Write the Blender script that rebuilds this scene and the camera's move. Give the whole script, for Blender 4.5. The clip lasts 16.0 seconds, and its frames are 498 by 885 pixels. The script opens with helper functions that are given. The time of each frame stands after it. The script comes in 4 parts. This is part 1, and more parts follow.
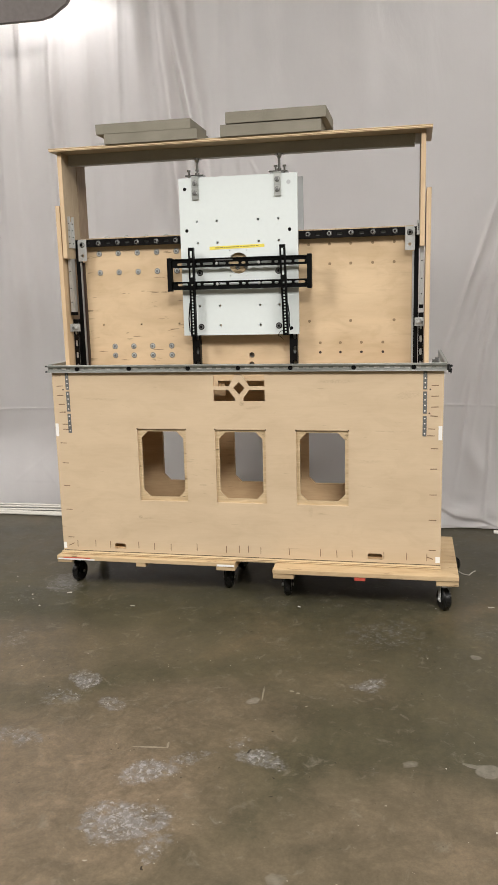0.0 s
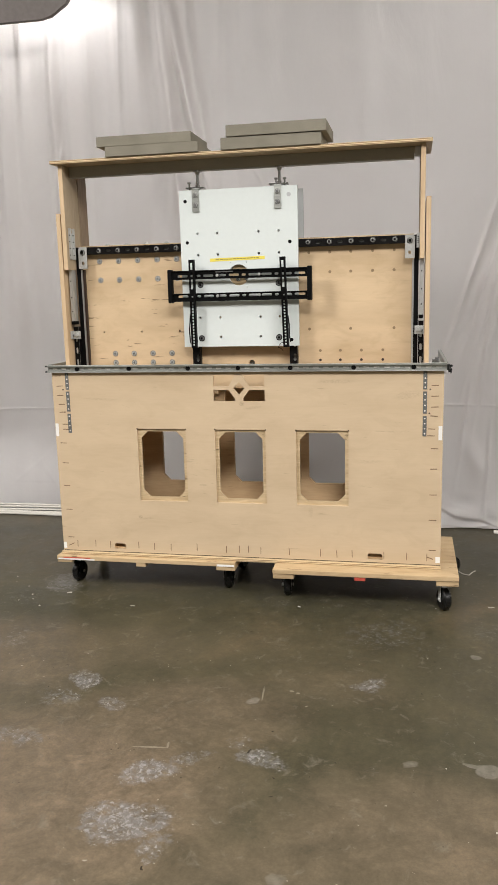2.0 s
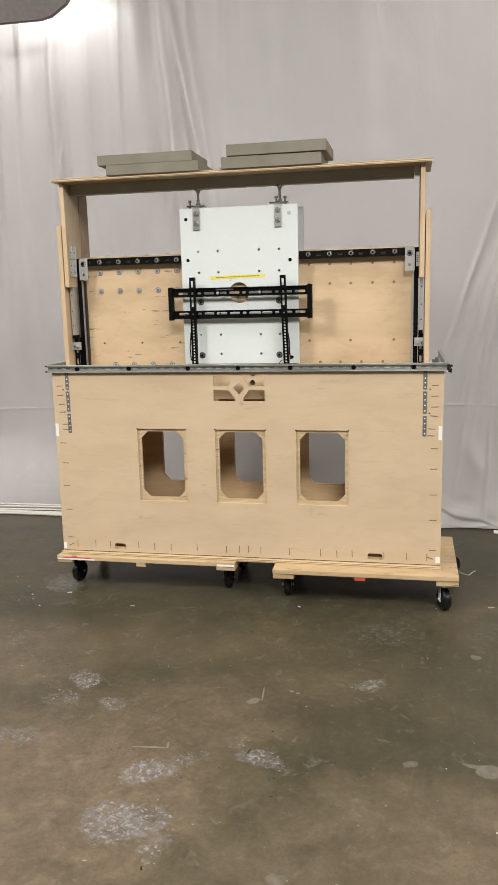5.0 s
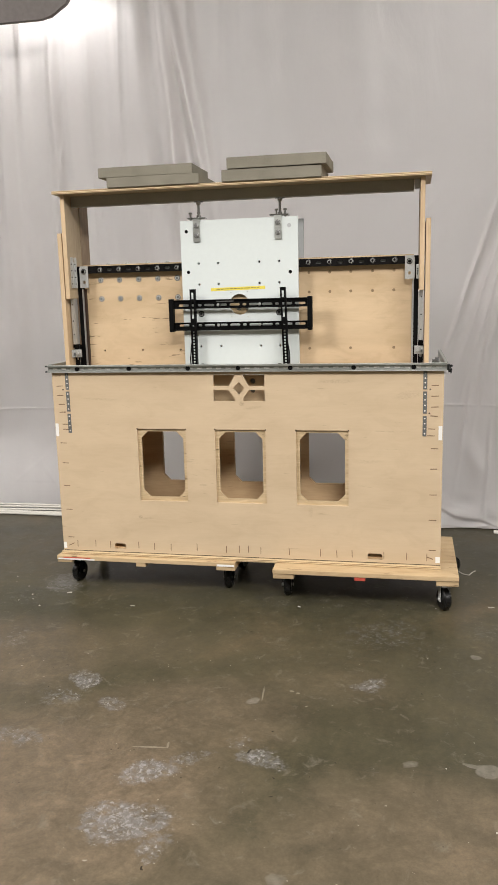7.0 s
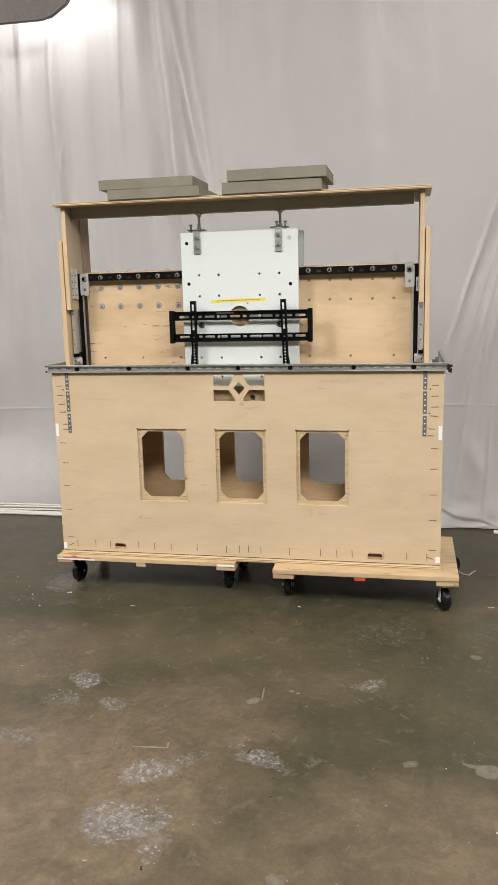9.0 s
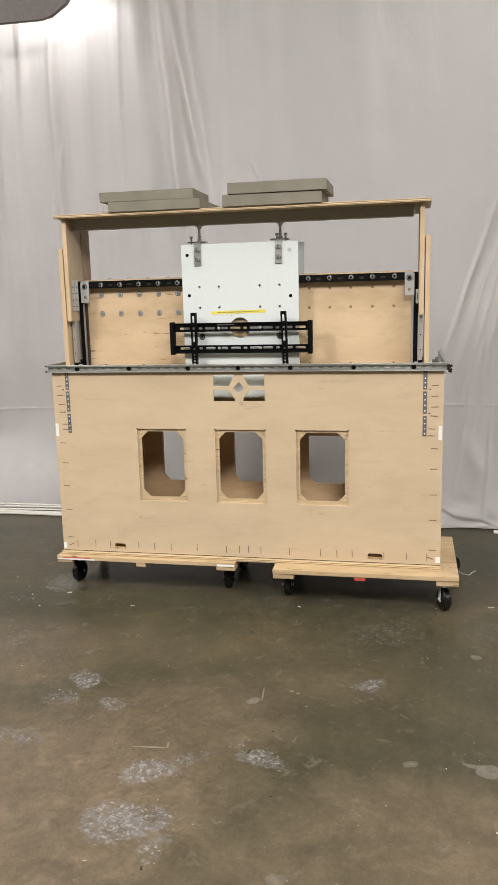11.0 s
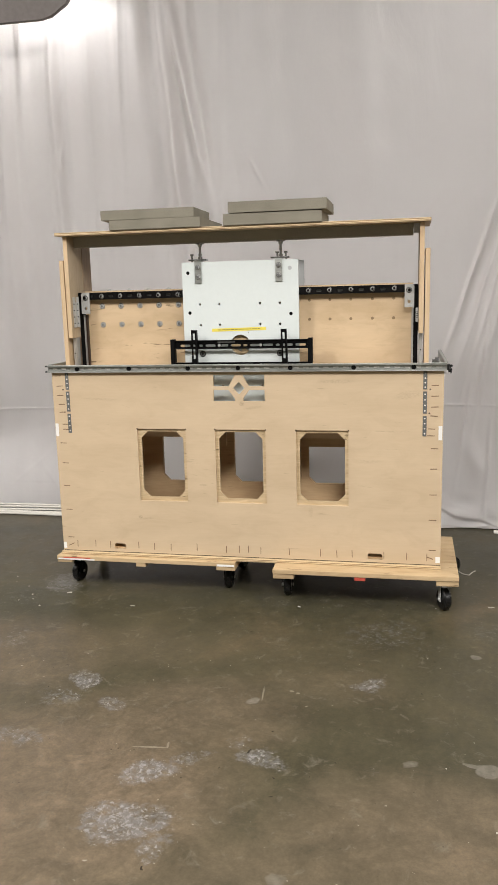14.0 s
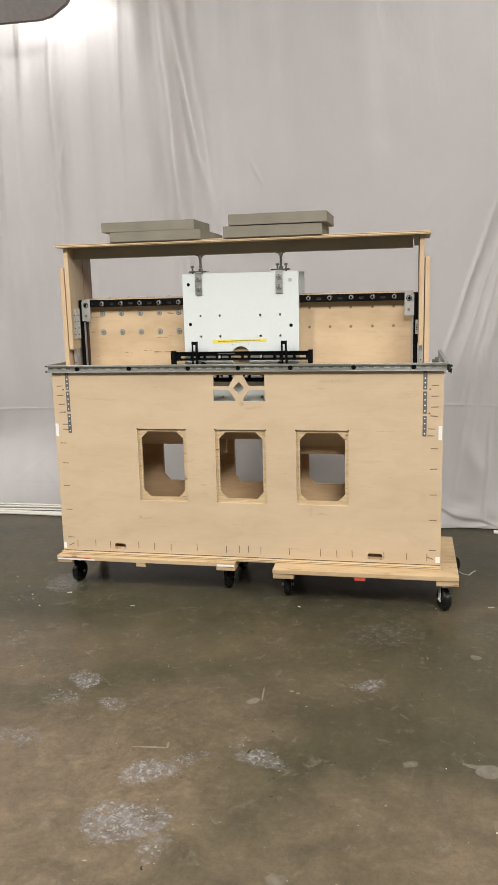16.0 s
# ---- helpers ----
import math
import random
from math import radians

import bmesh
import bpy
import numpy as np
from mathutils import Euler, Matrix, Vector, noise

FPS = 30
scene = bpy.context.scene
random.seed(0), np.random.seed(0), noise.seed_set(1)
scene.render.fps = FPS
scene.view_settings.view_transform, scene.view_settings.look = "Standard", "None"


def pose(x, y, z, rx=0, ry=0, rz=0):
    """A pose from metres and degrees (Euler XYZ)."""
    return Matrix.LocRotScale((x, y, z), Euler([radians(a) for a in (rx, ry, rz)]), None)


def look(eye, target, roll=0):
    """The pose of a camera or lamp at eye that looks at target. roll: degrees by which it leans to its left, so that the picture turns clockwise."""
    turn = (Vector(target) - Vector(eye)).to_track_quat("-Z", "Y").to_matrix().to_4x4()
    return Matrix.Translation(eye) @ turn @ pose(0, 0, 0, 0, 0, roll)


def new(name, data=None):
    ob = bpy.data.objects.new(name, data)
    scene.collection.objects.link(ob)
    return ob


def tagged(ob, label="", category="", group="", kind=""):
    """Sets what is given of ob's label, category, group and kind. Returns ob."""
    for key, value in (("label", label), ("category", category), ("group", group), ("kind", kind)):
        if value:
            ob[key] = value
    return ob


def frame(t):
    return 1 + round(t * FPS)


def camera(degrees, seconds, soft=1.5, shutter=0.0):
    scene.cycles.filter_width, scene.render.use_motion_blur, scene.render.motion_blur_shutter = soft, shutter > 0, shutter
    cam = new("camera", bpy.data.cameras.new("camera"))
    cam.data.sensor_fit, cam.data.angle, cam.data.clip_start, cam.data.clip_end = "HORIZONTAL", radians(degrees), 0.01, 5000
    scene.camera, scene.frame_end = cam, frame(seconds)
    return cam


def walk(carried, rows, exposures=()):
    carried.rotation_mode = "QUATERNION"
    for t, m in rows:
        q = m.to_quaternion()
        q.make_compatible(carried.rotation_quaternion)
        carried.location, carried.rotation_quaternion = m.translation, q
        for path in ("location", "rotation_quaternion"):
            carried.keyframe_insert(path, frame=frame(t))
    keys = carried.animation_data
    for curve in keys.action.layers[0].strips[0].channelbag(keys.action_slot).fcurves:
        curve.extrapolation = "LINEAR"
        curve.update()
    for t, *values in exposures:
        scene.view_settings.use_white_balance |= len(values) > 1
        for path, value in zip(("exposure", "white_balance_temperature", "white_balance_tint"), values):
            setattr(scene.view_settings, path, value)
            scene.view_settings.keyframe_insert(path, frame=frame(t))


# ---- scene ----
cam = camera(35.095, 16.0, soft=1.35)
EYE = Vector((0.7033, -3.2216, 1.3203))
VIEW = look(EYE, EYE + Vector((-0.19832, 0.96226, -0.18655)), -1.462)
walk(cam, [(0.0, VIEW), (16.0, VIEW)], exposures=[(0.0, -0.06), (16.0, 0.0)])

# ---------------------------------------------------------------- world, exposure
world = bpy.data.worlds.new("hall_air")
scene.world = world
world.use_nodes = True
world.node_tree.nodes["Background"].inputs[0].default_value = (0.75, 0.78, 0.8, 1)
world.node_tree.nodes["Background"].inputs[1].default_value = 0.05


# lamps under the ceiling: place, size along x and y, watts, colour, tilt towards the sheet
CEILING_LIGHTS = [
    (-3.3, -3.6, 4.5, 1.3, 1.3, 345, (1.0, 0.975, 0.95), 0),
    (1.6, -5.8, 5.4, 2.0, 2.0, 480, (1.0, 0.975, 0.95), 0),
    (4.6, -4.8, 5.4, 1.6, 1.6, 300, (1.0, 0.975, 0.95), 0),
    (-3.6, -0.9, 4.6, 1.2, 1.2, 80, (1.0, 0.975, 0.95), 0),
    (2.6, -1.5, 4.6, 1.2, 1.2, 85, (1.0, 0.975, 0.95), 0),
    (-1.27, 1.09, 2.97, 0.60, 0.08, 3.5, (1.0, 0.985, 0.97), 18),
]
for lx, ly, lz, sx, sy, watts, colour, tilt in CEILING_LIGHTS:
    data = bpy.data.lights.new("ceiling_lamp", "AREA")
    data.shape, data.size, data.size_y, data.energy, data.color = "RECTANGLE", sx, sy, watts, colour
    lamp = new("ceiling_lamp", data)
    lamp.matrix_world = pose(lx, ly, lz, tilt) @ pose(0, 0, -0.035)


# ---------------------------------------------------------------- materials
def nodes_of(name):
    m = bpy.data.materials.new(name)
    m.use_nodes = True
    nt = m.node_tree
    return m, nt, nt.nodes["Principled BSDF"]


def add(nt, kind, **inputs):
    n = nt.nodes.new(kind)
    for key, value in inputs.items():
        n.inputs[key.replace("_", " ")].default_value = value
    return n


def mapped(nt, scale, rot=(0, 0, 0)):
    co = nt.nodes.new("ShaderNodeTexCoord")
    mp = add(nt, "ShaderNodeMapping", Scale=scale, Rotation=rot)
    nt.links.new(co.outputs["Object"], mp.inputs["Vector"])
    return mp.outputs[0]


def noise_of(nt, vec, scale, detail=4.0, rough=0.55, distort=0.0):
    n = add(nt, "ShaderNodeTexNoise", Scale=scale, Detail=detail, Roughness=rough, Distortion=distort)
    nt.links.new(vec, n.inputs["Vector"])
    return n.outputs[0]


def ramp(nt, fac, stops):
    r = nt.nodes.new("ShaderNodeValToRGB")
    els = r.color_ramp.elements
    while len(els) < len(stops):
        els.new(0.5)
    for e, (p, c) in zip(els, stops):
        e.position = p
        e.color = (*c, 1) if len(c) == 3 else c
    nt.links.new(fac, r.inputs[0])
    return r.outputs[0]


def mixed(nt, fac, a, b, mode="MIX"):
    m = nt.nodes.new("ShaderNodeMix")
    m.data_type, m.blend_type = "RGBA", mode
    for sock, val in ((m.inputs[0], fac), (m.inputs[6], a), (m.inputs[7], b)):
        if isinstance(val, bpy.types.NodeSocket):
            nt.links.new(val, sock)
        elif isinstance(val, (int, float)):
            sock.default_value = val
        else:
            sock.default_value = (*val, 1)
    return m.outputs[2]


def maths(nt, op, a, b):
    m = nt.nodes.new("ShaderNodeMath")
    m.operation = op
    for sock, val in zip(m.inputs, (a, b)):
        if isinstance(val, bpy.types.NodeSocket):
            nt.links.new(val, sock)
        else:
            sock.default_value = val
    return m.outputs[0]


def bumped(nt, bsdf, height, strength, distance=0.002):
    b = add(nt, "ShaderNodeBump", Strength=strength, Distance=distance)
    nt.links.new(height, b.inputs["Height"])
    nt.links.new(b.outputs[0], bsdf.inputs["Normal"])


def spots(nt, co, places):
    """Greatest of several soft oval spots."""
    total = None
    for x, y, ax, ay, turn, power in places:
        mp = nt.nodes.new("ShaderNodeMapping")
        mp.vector_type = "TEXTURE"
        mp.inputs["Location"].default_value = (x, y, 0)
        mp.inputs["Rotation"].default_value = (0, 0, radians(turn))
        mp.inputs["Scale"].default_value = (ax, ay, 1)
        nt.links.new(co, mp.inputs["Vector"])
        length = nt.nodes.new("ShaderNodeVectorMath")
        length.operation = "LENGTH"
        nt.links.new(mp.outputs[0], length.inputs[0])
        near = ramp(nt, length.outputs["Value"], [(0.0, (power,) * 3), (0.6, (power * 0.75,) * 3), (1.0, (0, 0, 0))])
        total = near if total is None else maths(nt, "MAXIMUM", total, near)
    return total


def plain(name, colour, rough=0.5, metal=0.0, vary=0.12, scale=40, stretch=(1, 1, 1), bump=0.15, gloss=0.5):
    """A worn one-colour surface: two scales of mottling, uneven gloss and fine relief."""
    m, nt, b = nodes_of(name)
    v = mapped(nt, stretch)
    fine, large = noise_of(nt, v, scale * 5), noise_of(nt, v, scale * 0.2, 3)
    lo, hi = [c * (1 - vary) for c in colour], [min(1, c * (1 + vary)) for c in colour]
    c1 = ramp(nt, fine, [(0.3, lo), (0.7, hi)])
    c2 = ramp(nt, large, [(0.35, (1 - vary,) * 3), (0.65, (1, 1, 1))])
    nt.links.new(mixed(nt, 1.0, c1, c2, "MULTIPLY"), b.inputs["Base Color"])
    r = ramp(nt, large, [(0.3, (rough * 0.8,) * 3), (0.7, (min(1, rough * 1.2),) * 3)])
    nt.links.new(r, b.inputs["Roughness"])
    b.inputs["Metallic"].default_value = metal
    b.inputs["Specular IOR Level"].default_value = gloss
    bumped(nt, b, fine, bump, 0.0006)
    return m


def wood(name, base, dark, along="x", streak=0.5, marks=0.0, rough=0.55, per_piece=0.0, torn=0.865, calm=0.0, side=False, knots=()):
    """Raw timber: long grain along one axis, broad tone drift and small dark flecks."""
    m, nt, b = nodes_of(name)
    k = {"x": (1.2, 16, 16), "y": (16, 1.2, 16), "z": (16, 16, 1.2)}[along]
    v = mapped(nt, k)
    grain = noise_of(nt, v, 9, 6, 0.6, 0.4)
    broad = noise_of(nt, mapped(nt, [s ** 0.5 for s in k]), 2.2, 3, 0.5, 0.6)
    col = mixed(nt, ramp(nt, grain, [(0.35, (0, 0, 0)), (0.75, (streak,) * 3)]), base, dark)
    tone = ramp(nt, broad, [(0.3, (0.88, 0.86, 0.83)), (0.5, (0.98, 0.975, 0.97)), (0.7, (1.06, 1.06, 1.06))])
    stain = noise_of(nt, mapped(nt, [s ** 0.3 for s in k]), 6.5, 5, 0.6, 0.8)
    tone = mixed(nt, 1.0, tone, ramp(nt, stain, [(0.3, (0.9, 0.885, 0.86)), (0.5, (1, 1, 1)), (0.72, (1.04, 1.04, 1.05))]), "MULTIPLY")
    col = mixed(nt, 1.0 - calm, col, tone, "MULTIPLY")
    if marks:
        fleck = noise_of(nt, mapped(nt, [s ** 0.8 for s in k]), 6, 4, 0.6, 0.3)
        area = noise_of(nt, mapped(nt, (1, 1, 1)), 3.5, 2, 0.5)
        spot = ramp(nt, maths(nt, "ADD", fleck, maths(nt, "MULTIPLY", area, 0.35)), [(torn, (0, 0, 0)), (torn + 0.035, (marks,) * 3)])
        if side:
            xyz = nt.nodes.new("ShaderNodeSeparateXYZ")
            nt.links.new(mapped(nt, (1, 1, 1)), xyz.inputs[0])
            spot = maths(nt, "MULTIPLY", spot, ramp(nt, maths(nt, "ADD", xyz.outputs[0], 0.8), [(0.5, (1, 1, 1)), (0.8, (0.08,) * 3)]))
        col = mixed(nt, spot, col, [c * 0.4 for c in dark])
    if knots:
        flat = nt.nodes.new("ShaderNodeSeparateXYZ")
        nt.links.new(mapped(nt, (1, 1, 1)), flat.inputs[0])
        upright = nt.nodes.new("ShaderNodeCombineXYZ")
        nt.links.new(flat.outputs[0], upright.inputs[0])
        nt.links.new(flat.outputs[2], upright.inputs[1])
        smear = maths(nt, "MULTIPLY", spots(nt, upright.outputs[0], knots), ramp(nt, noise_of(nt, mapped(nt, (1, 1, 2.5)), 90, 4), [(0.35, (0.1,) * 3), (0.65, (1, 1, 1))]))
        col = mixed(nt, smear, col, [c * 0.62 for c in dark])
    if per_piece:
        info = nt.nodes.new("ShaderNodeObjectInfo")
        shade = ramp(nt, info.outputs["Random"], [(0, (1 - per_piece,) * 3), (1, (1, 1, 1))])
        col = mixed(nt, 1.0, col, shade, "MULTIPLY")
    nt.links.new(col, b.inputs["Base Color"])
    b.inputs["Roughness"].default_value = rough
    b.inputs["Specular IOR Level"].default_value = 0.35
    bumped(nt, b, grain, 0.25, 0.0006)
    return m


def ply_edge(name, base, dark, across="z", pitch=0.0032):
    """The edge of plywood: thin veneers in turn light and dark."""
    m, nt, b = nodes_of(name)
    co = nt.nodes.new("ShaderNodeTexCoord")
    w = add(nt, "ShaderNodeTexWave", Scale=0.314 / pitch, Distortion=0.6, Detail=2.0, Detail_Scale=2.0)
    w.wave_type, w.bands_direction = "BANDS", across.upper()
    nt.links.new(co.outputs["Object"], w.inputs["Vector"])
    n = noise_of(nt, mapped(nt, (3, 30, 30)), 6, 4)
    f = maths(nt, "MULTIPLY", w.outputs[1], maths(nt, "ADD", n, 0.42))
    nt.links.new(mixed(nt, f, base, dark), b.inputs["Base Color"])
    b.inputs["Roughness"].default_value = 0.7
    bumped(nt, b, n, 0.3, 0.001)
    return m


# small knots and smears in the front veneer: x, z, half axes, turn, strength
KNOTS = [(-0.462, 0.352, 0.012, 0.008, 0, 0.9), (-0.44, 0.345, 0.05, 0.006, 5, 0.35), (-0.168, 0.505, 0.022, 0.006, 0, 0.6), (0.012, 0.862, 0.014, 0.012, 0, 0.8), (0.06, 0.845, 0.05, 0.008, 8, 0.4),
         (0.41, 0.955, 0.09, 0.010, 0, 0.45), (0.70, 0.900, 0.07, 0.02, 10, 0.35), (0.30, 0.40, 0.012, 0.03, 0, 0.3), (-0.62, 0.88, 0.10, 0.006, -2, 0.35), (0.55, 0.62, 0.06, 0.008, 4, 0.3)]
BIRCH = wood("birch_plywood", (0.585, 0.452, 0.302), (0.505, 0.37, 0.235), "x", 0.24, 0.28, calm=0.4, torn=0.85, knots=KNOTS)
BIRCH_B = wood("knotted_birch_plywood", (0.62, 0.462, 0.29), (0.50, 0.335, 0.185), "x", 0.15, 0.85, torn=0.79, calm=0.0, side=True)
BIRCH_V = wood("upright_birch_plywood", (0.50, 0.395, 0.265), (0.33, 0.245, 0.155), "z", 0.5, 0.6, torn=0.84)
STAINED = wood("stained_plywood", (0.40, 0.30, 0.20), (0.16, 0.09, 0.06), "z", 0.6, 0.8)
EDGE_V = wood("upright_edge", (0.60, 0.445, 0.28), (0.50, 0.345, 0.20), "z", 0.4)
EDGE_H = ply_edge("plywood_edge", (0.72, 0.56, 0.34), (0.19, 0.11, 0.045), "z", 0.0062)
LINER = wood("routed_plywood", (0.62, 0.48, 0.30), (0.36, 0.25, 0.13), "x", 0.75, 0.8, torn=0.835)
PINE = wood("pine_board", (0.60, 0.45, 0.27), (0.42, 0.27, 0.13), "x", 0.6, 0.8, per_piece=0.25, torn=0.84)
INNER = wood("inner_plywood", (0.57, 0.405, 0.235), (0.40, 0.255, 0.135), "x", 0.4, 0.3)
APRON = plain("olive_grey_steel", (0.36, 0.33, 0.265), 0.5, 0.0, 0.1)
BLACK = plain("black_powder_coat", (0.0025, 0.0025, 0.0025), 0.5, 0.0, 0.2, 60, gloss=0.10)
STRUT = plain("black_strut_steel", (0.004, 0.0033, 0.0033), 0.42, 0.0, 0.25, 50, gloss=0.16)
ZINC = plain("zinc_plated_steel", (0.60, 0.60, 0.58), 0.32, 0.3, 0.2, 60)
BOLT = plain("bright_bolt", (0.52, 0.52, 0.50), 0.3, 0.2, 0.15, 60)
CHROME = plain("chromed_hardware", (0.48, 0.48, 0.47), 0.22, 1.0, 0.2, 60)
GALV = plain("galvanised_steel", (0.50, 0.51, 0.48), 0.42, 0.85, 0.18, 30, (0.2, 1, 1))
ZINC_DULL = plain("dull_zinc_strip", (0.15, 0.15, 0.145), 0.5, 0.2, 0.15)
ALU = plain("aluminium_slide", (0.62, 0.62, 0.60), 0.4, 0.6, 0.08, 40, (1, 1, 0.2))
DARKM = plain("dark_rubber", (0.007, 0.007, 0.007), 0.3, 0.0, 0.2, 60, gloss=0.5)
RED = plain("red_paint", (0.55, 0.09, 0.06), 0.5)
WHITEP = plain("white_polyethylene", (0.67, 0.71, 0.69), 0.42, 0.0, 0.012, 12, bump=0.02)
GREYP = plain("grey_polyethylene", (0.47, 0.48, 0.48), 0.45, 0.0, 0.03, 12)
TAPE = plain("white_tape", (0.82, 0.80, 0.76), 0.6, 0.0, 0.03)
PAPER = plain("grubby_paper", (0.50, 0.47, 0.41), 0.8, 0.0, 0.2)
YELLOW = plain("yellow_label", (0.78, 0.66, 0.10), 0.5, 0.0, 0.04)
INK = plain("dark_ink", (0.28, 0.23, 0.05), 0.6)
STAPLE = plain("rusty_staple", (0.20, 0.115, 0.06), 0.6, 0.0, 0.3)
PLUGGED = plain("brown_wood_filler", (0.30, 0.205, 0.115), 0.8, 0.0, 0.3, 120)
UMBER = plain("dark_brown_lacquer", (0.035, 0.018, 0.011), 0.45, 0.0, 0.2, 50)
CABLE = plain("white_cable_jacket", (0.70, 0.67, 0.60), 0.5, 0.0, 0.08)
PAINTED = plain("grey_painted_wall", (0.115, 0.103, 0.086), 0.7, 0.0, 0.06, 8)
DARKBEAM = plain("grey_beam_paint", (0.15, 0.13, 0.12), 0.6, 0.0, 0.08, 8)


def cement_material():
    m, nt, b = nodes_of("cast_concrete")
    v = mapped(nt, (1, 1, 1))
    fine, large = noise_of(nt, v, 260, 5), noise_of(nt, v, 9, 4)
    c = mixed(nt, ramp(nt, fine, [(0.3, (0, 0, 0)), (0.75, (0.55,) * 3)]), (0.252, 0.229, 0.178), (0.165, 0.148, 0.113))
    c = mixed(nt, 1.0, c, ramp(nt, large, [(0.3, (0.8, 0.8, 0.78)), (0.65, (1, 1, 1))]), "MULTIPLY")
    nt.links.new(c, b.inputs["Base Color"])
    b.inputs["Roughness"].default_value = 0.85
    bumped(nt, b, fine, 0.5, 0.0015)
    return m


CEMENT = cement_material()


def curtain_material():
    m, nt, b = nodes_of("white_vinyl_sheet")
    v = mapped(nt, (1, 1, 1))
    weave, dirt = noise_of(nt, v, 900, 2), noise_of(nt, v, 1.3, 4)
    nt.links.new(ramp(nt, dirt, [(0.3, (0.84, 0.80, 0.785)), (0.7, (0.88, 0.845, 0.83))]), b.inputs["Base Color"])
    nt.links.new(ramp(nt, dirt, [(0.3, (0.40,) * 3), (0.7, (0.47,) * 3)]), b.inputs["Roughness"])
    b.inputs["Specular IOR Level"].default_value = 0.5
    creases = noise_of(nt, mapped(nt, (1.0, 1.0, 0.35), (0, 0.35, 0)), 5, 5, 0.55, 0.8)
    small = noise_of(nt, mapped(nt, (1.0, 1.0, 0.6), (0, 0.5, 0)), 22, 4, 0.5, 1.0)
    bumped(nt, b, maths(nt, "ADD", creases, maths(nt, "MULTIPLY", small, 0.10)), 0.18, 0.02)
    return m


CURTAIN = curtain_material()


# pale scuffs on the concrete: place, half axes, turn in degrees, strength
SCUFFS = [(0.00, -1.535, 0.15, 0.105, 10, 1.0), (0.105, -1.615, 0.06, 0.075, 0, 0.8), (0.075, -1.50, 0.07, 0.06, 0, 0.8), (-0.01, -1.32, 0.115, 0.075, 25, 1.0), (0.085, -1.235, 0.085, 0.045, 30, 0.7),
          (0.30, -1.187, 0.095, 0.065, 0, 0.95), (0.215, -1.13, 0.05, 0.05, 0, 0.5), (-0.393, -0.825, 0.06, 0.08, 10, 0.95), (-0.245, -0.97, 0.06, 0.06, 30, 0.8), (-0.43, -0.965, 0.10, 0.09, 10, 0.6),
          (-0.48, -1.205, 0.12, 0.085, 20, 0.7), (0.578, -0.725, 0.075, 0.055, 0, 0.9), (0.62, -0.31, 0.22, 0.16, 8, 0.45), (0.78, -0.40, 0.10, 0.10, 0, 0.3), (-0.88, 0.06, 0.12, 0.16, 20, 0.8), (-1.0, -0.12, 0.16, 0.15, 10, 0.35),
          (-0.81, -0.54, 0.10, 0.12, 0, 0.5), (0.20, -0.05, 0.12, 0.06, 0, 0.3), (1.05, -0.25, 0.16, 0.12, 0, 0.4), (0.63, -1.19, 0.04, 0.03, 0, 0.35)]


# broad rusty stains in the slab: place, half axes, turn, strength
STAINS = [(-0.40, -1.50, 0.80, 0.60, 10, 1.2), (-0.05, -1.05, 0.55, 0.30, 20, 0.7), (0.55, -1.75, 0.5, 0.3, 0, 0.7), (-0.35, -0.55, 0.35, 0.2, 0, 0.25), (0.45, -0.75, 0.3, 0.15, 0, 0.25), (-0.80, -0.72, 0.50, 0.45, 0, 0.75), (0.80, -1.50, 0.55, 0.38, 0, 0.75), (0.25, -1.75, 0.6, 0.3, 0, 0.6)]


# clean-edged pale patches in the slab
PATCHES = [(0.201, -0.871, 0.034, 0.026, 50, 0.6), (0.724, -1.149, 0.024, 0.026, 0, 0.45), (0.928, -1.162, 0.040, 0.040, -30, 1.0), (0.890, -1.135, 0.030, 0.012, -25, 0.9), (0.423, -1.655, 0.034, 0.026, 0, 0.42), (0.943, -0.463, 0.026, 0.018, -8, 0.9)]
# thin straight scratches
SCRATCHES = [(-0.040, -1.194, 0.062, 0.0045, 6, 0.9), (0.011, -1.175, 0.004, 0.020, 8, 0.9), (0.237, -0.83, 0.004, 0.06, 5, 0.5), (0.33, -0.80, 0.010, 0.006, -20, 1.0), (0.352, -0.81, 0.008, 0.006, 0, 0.9)]


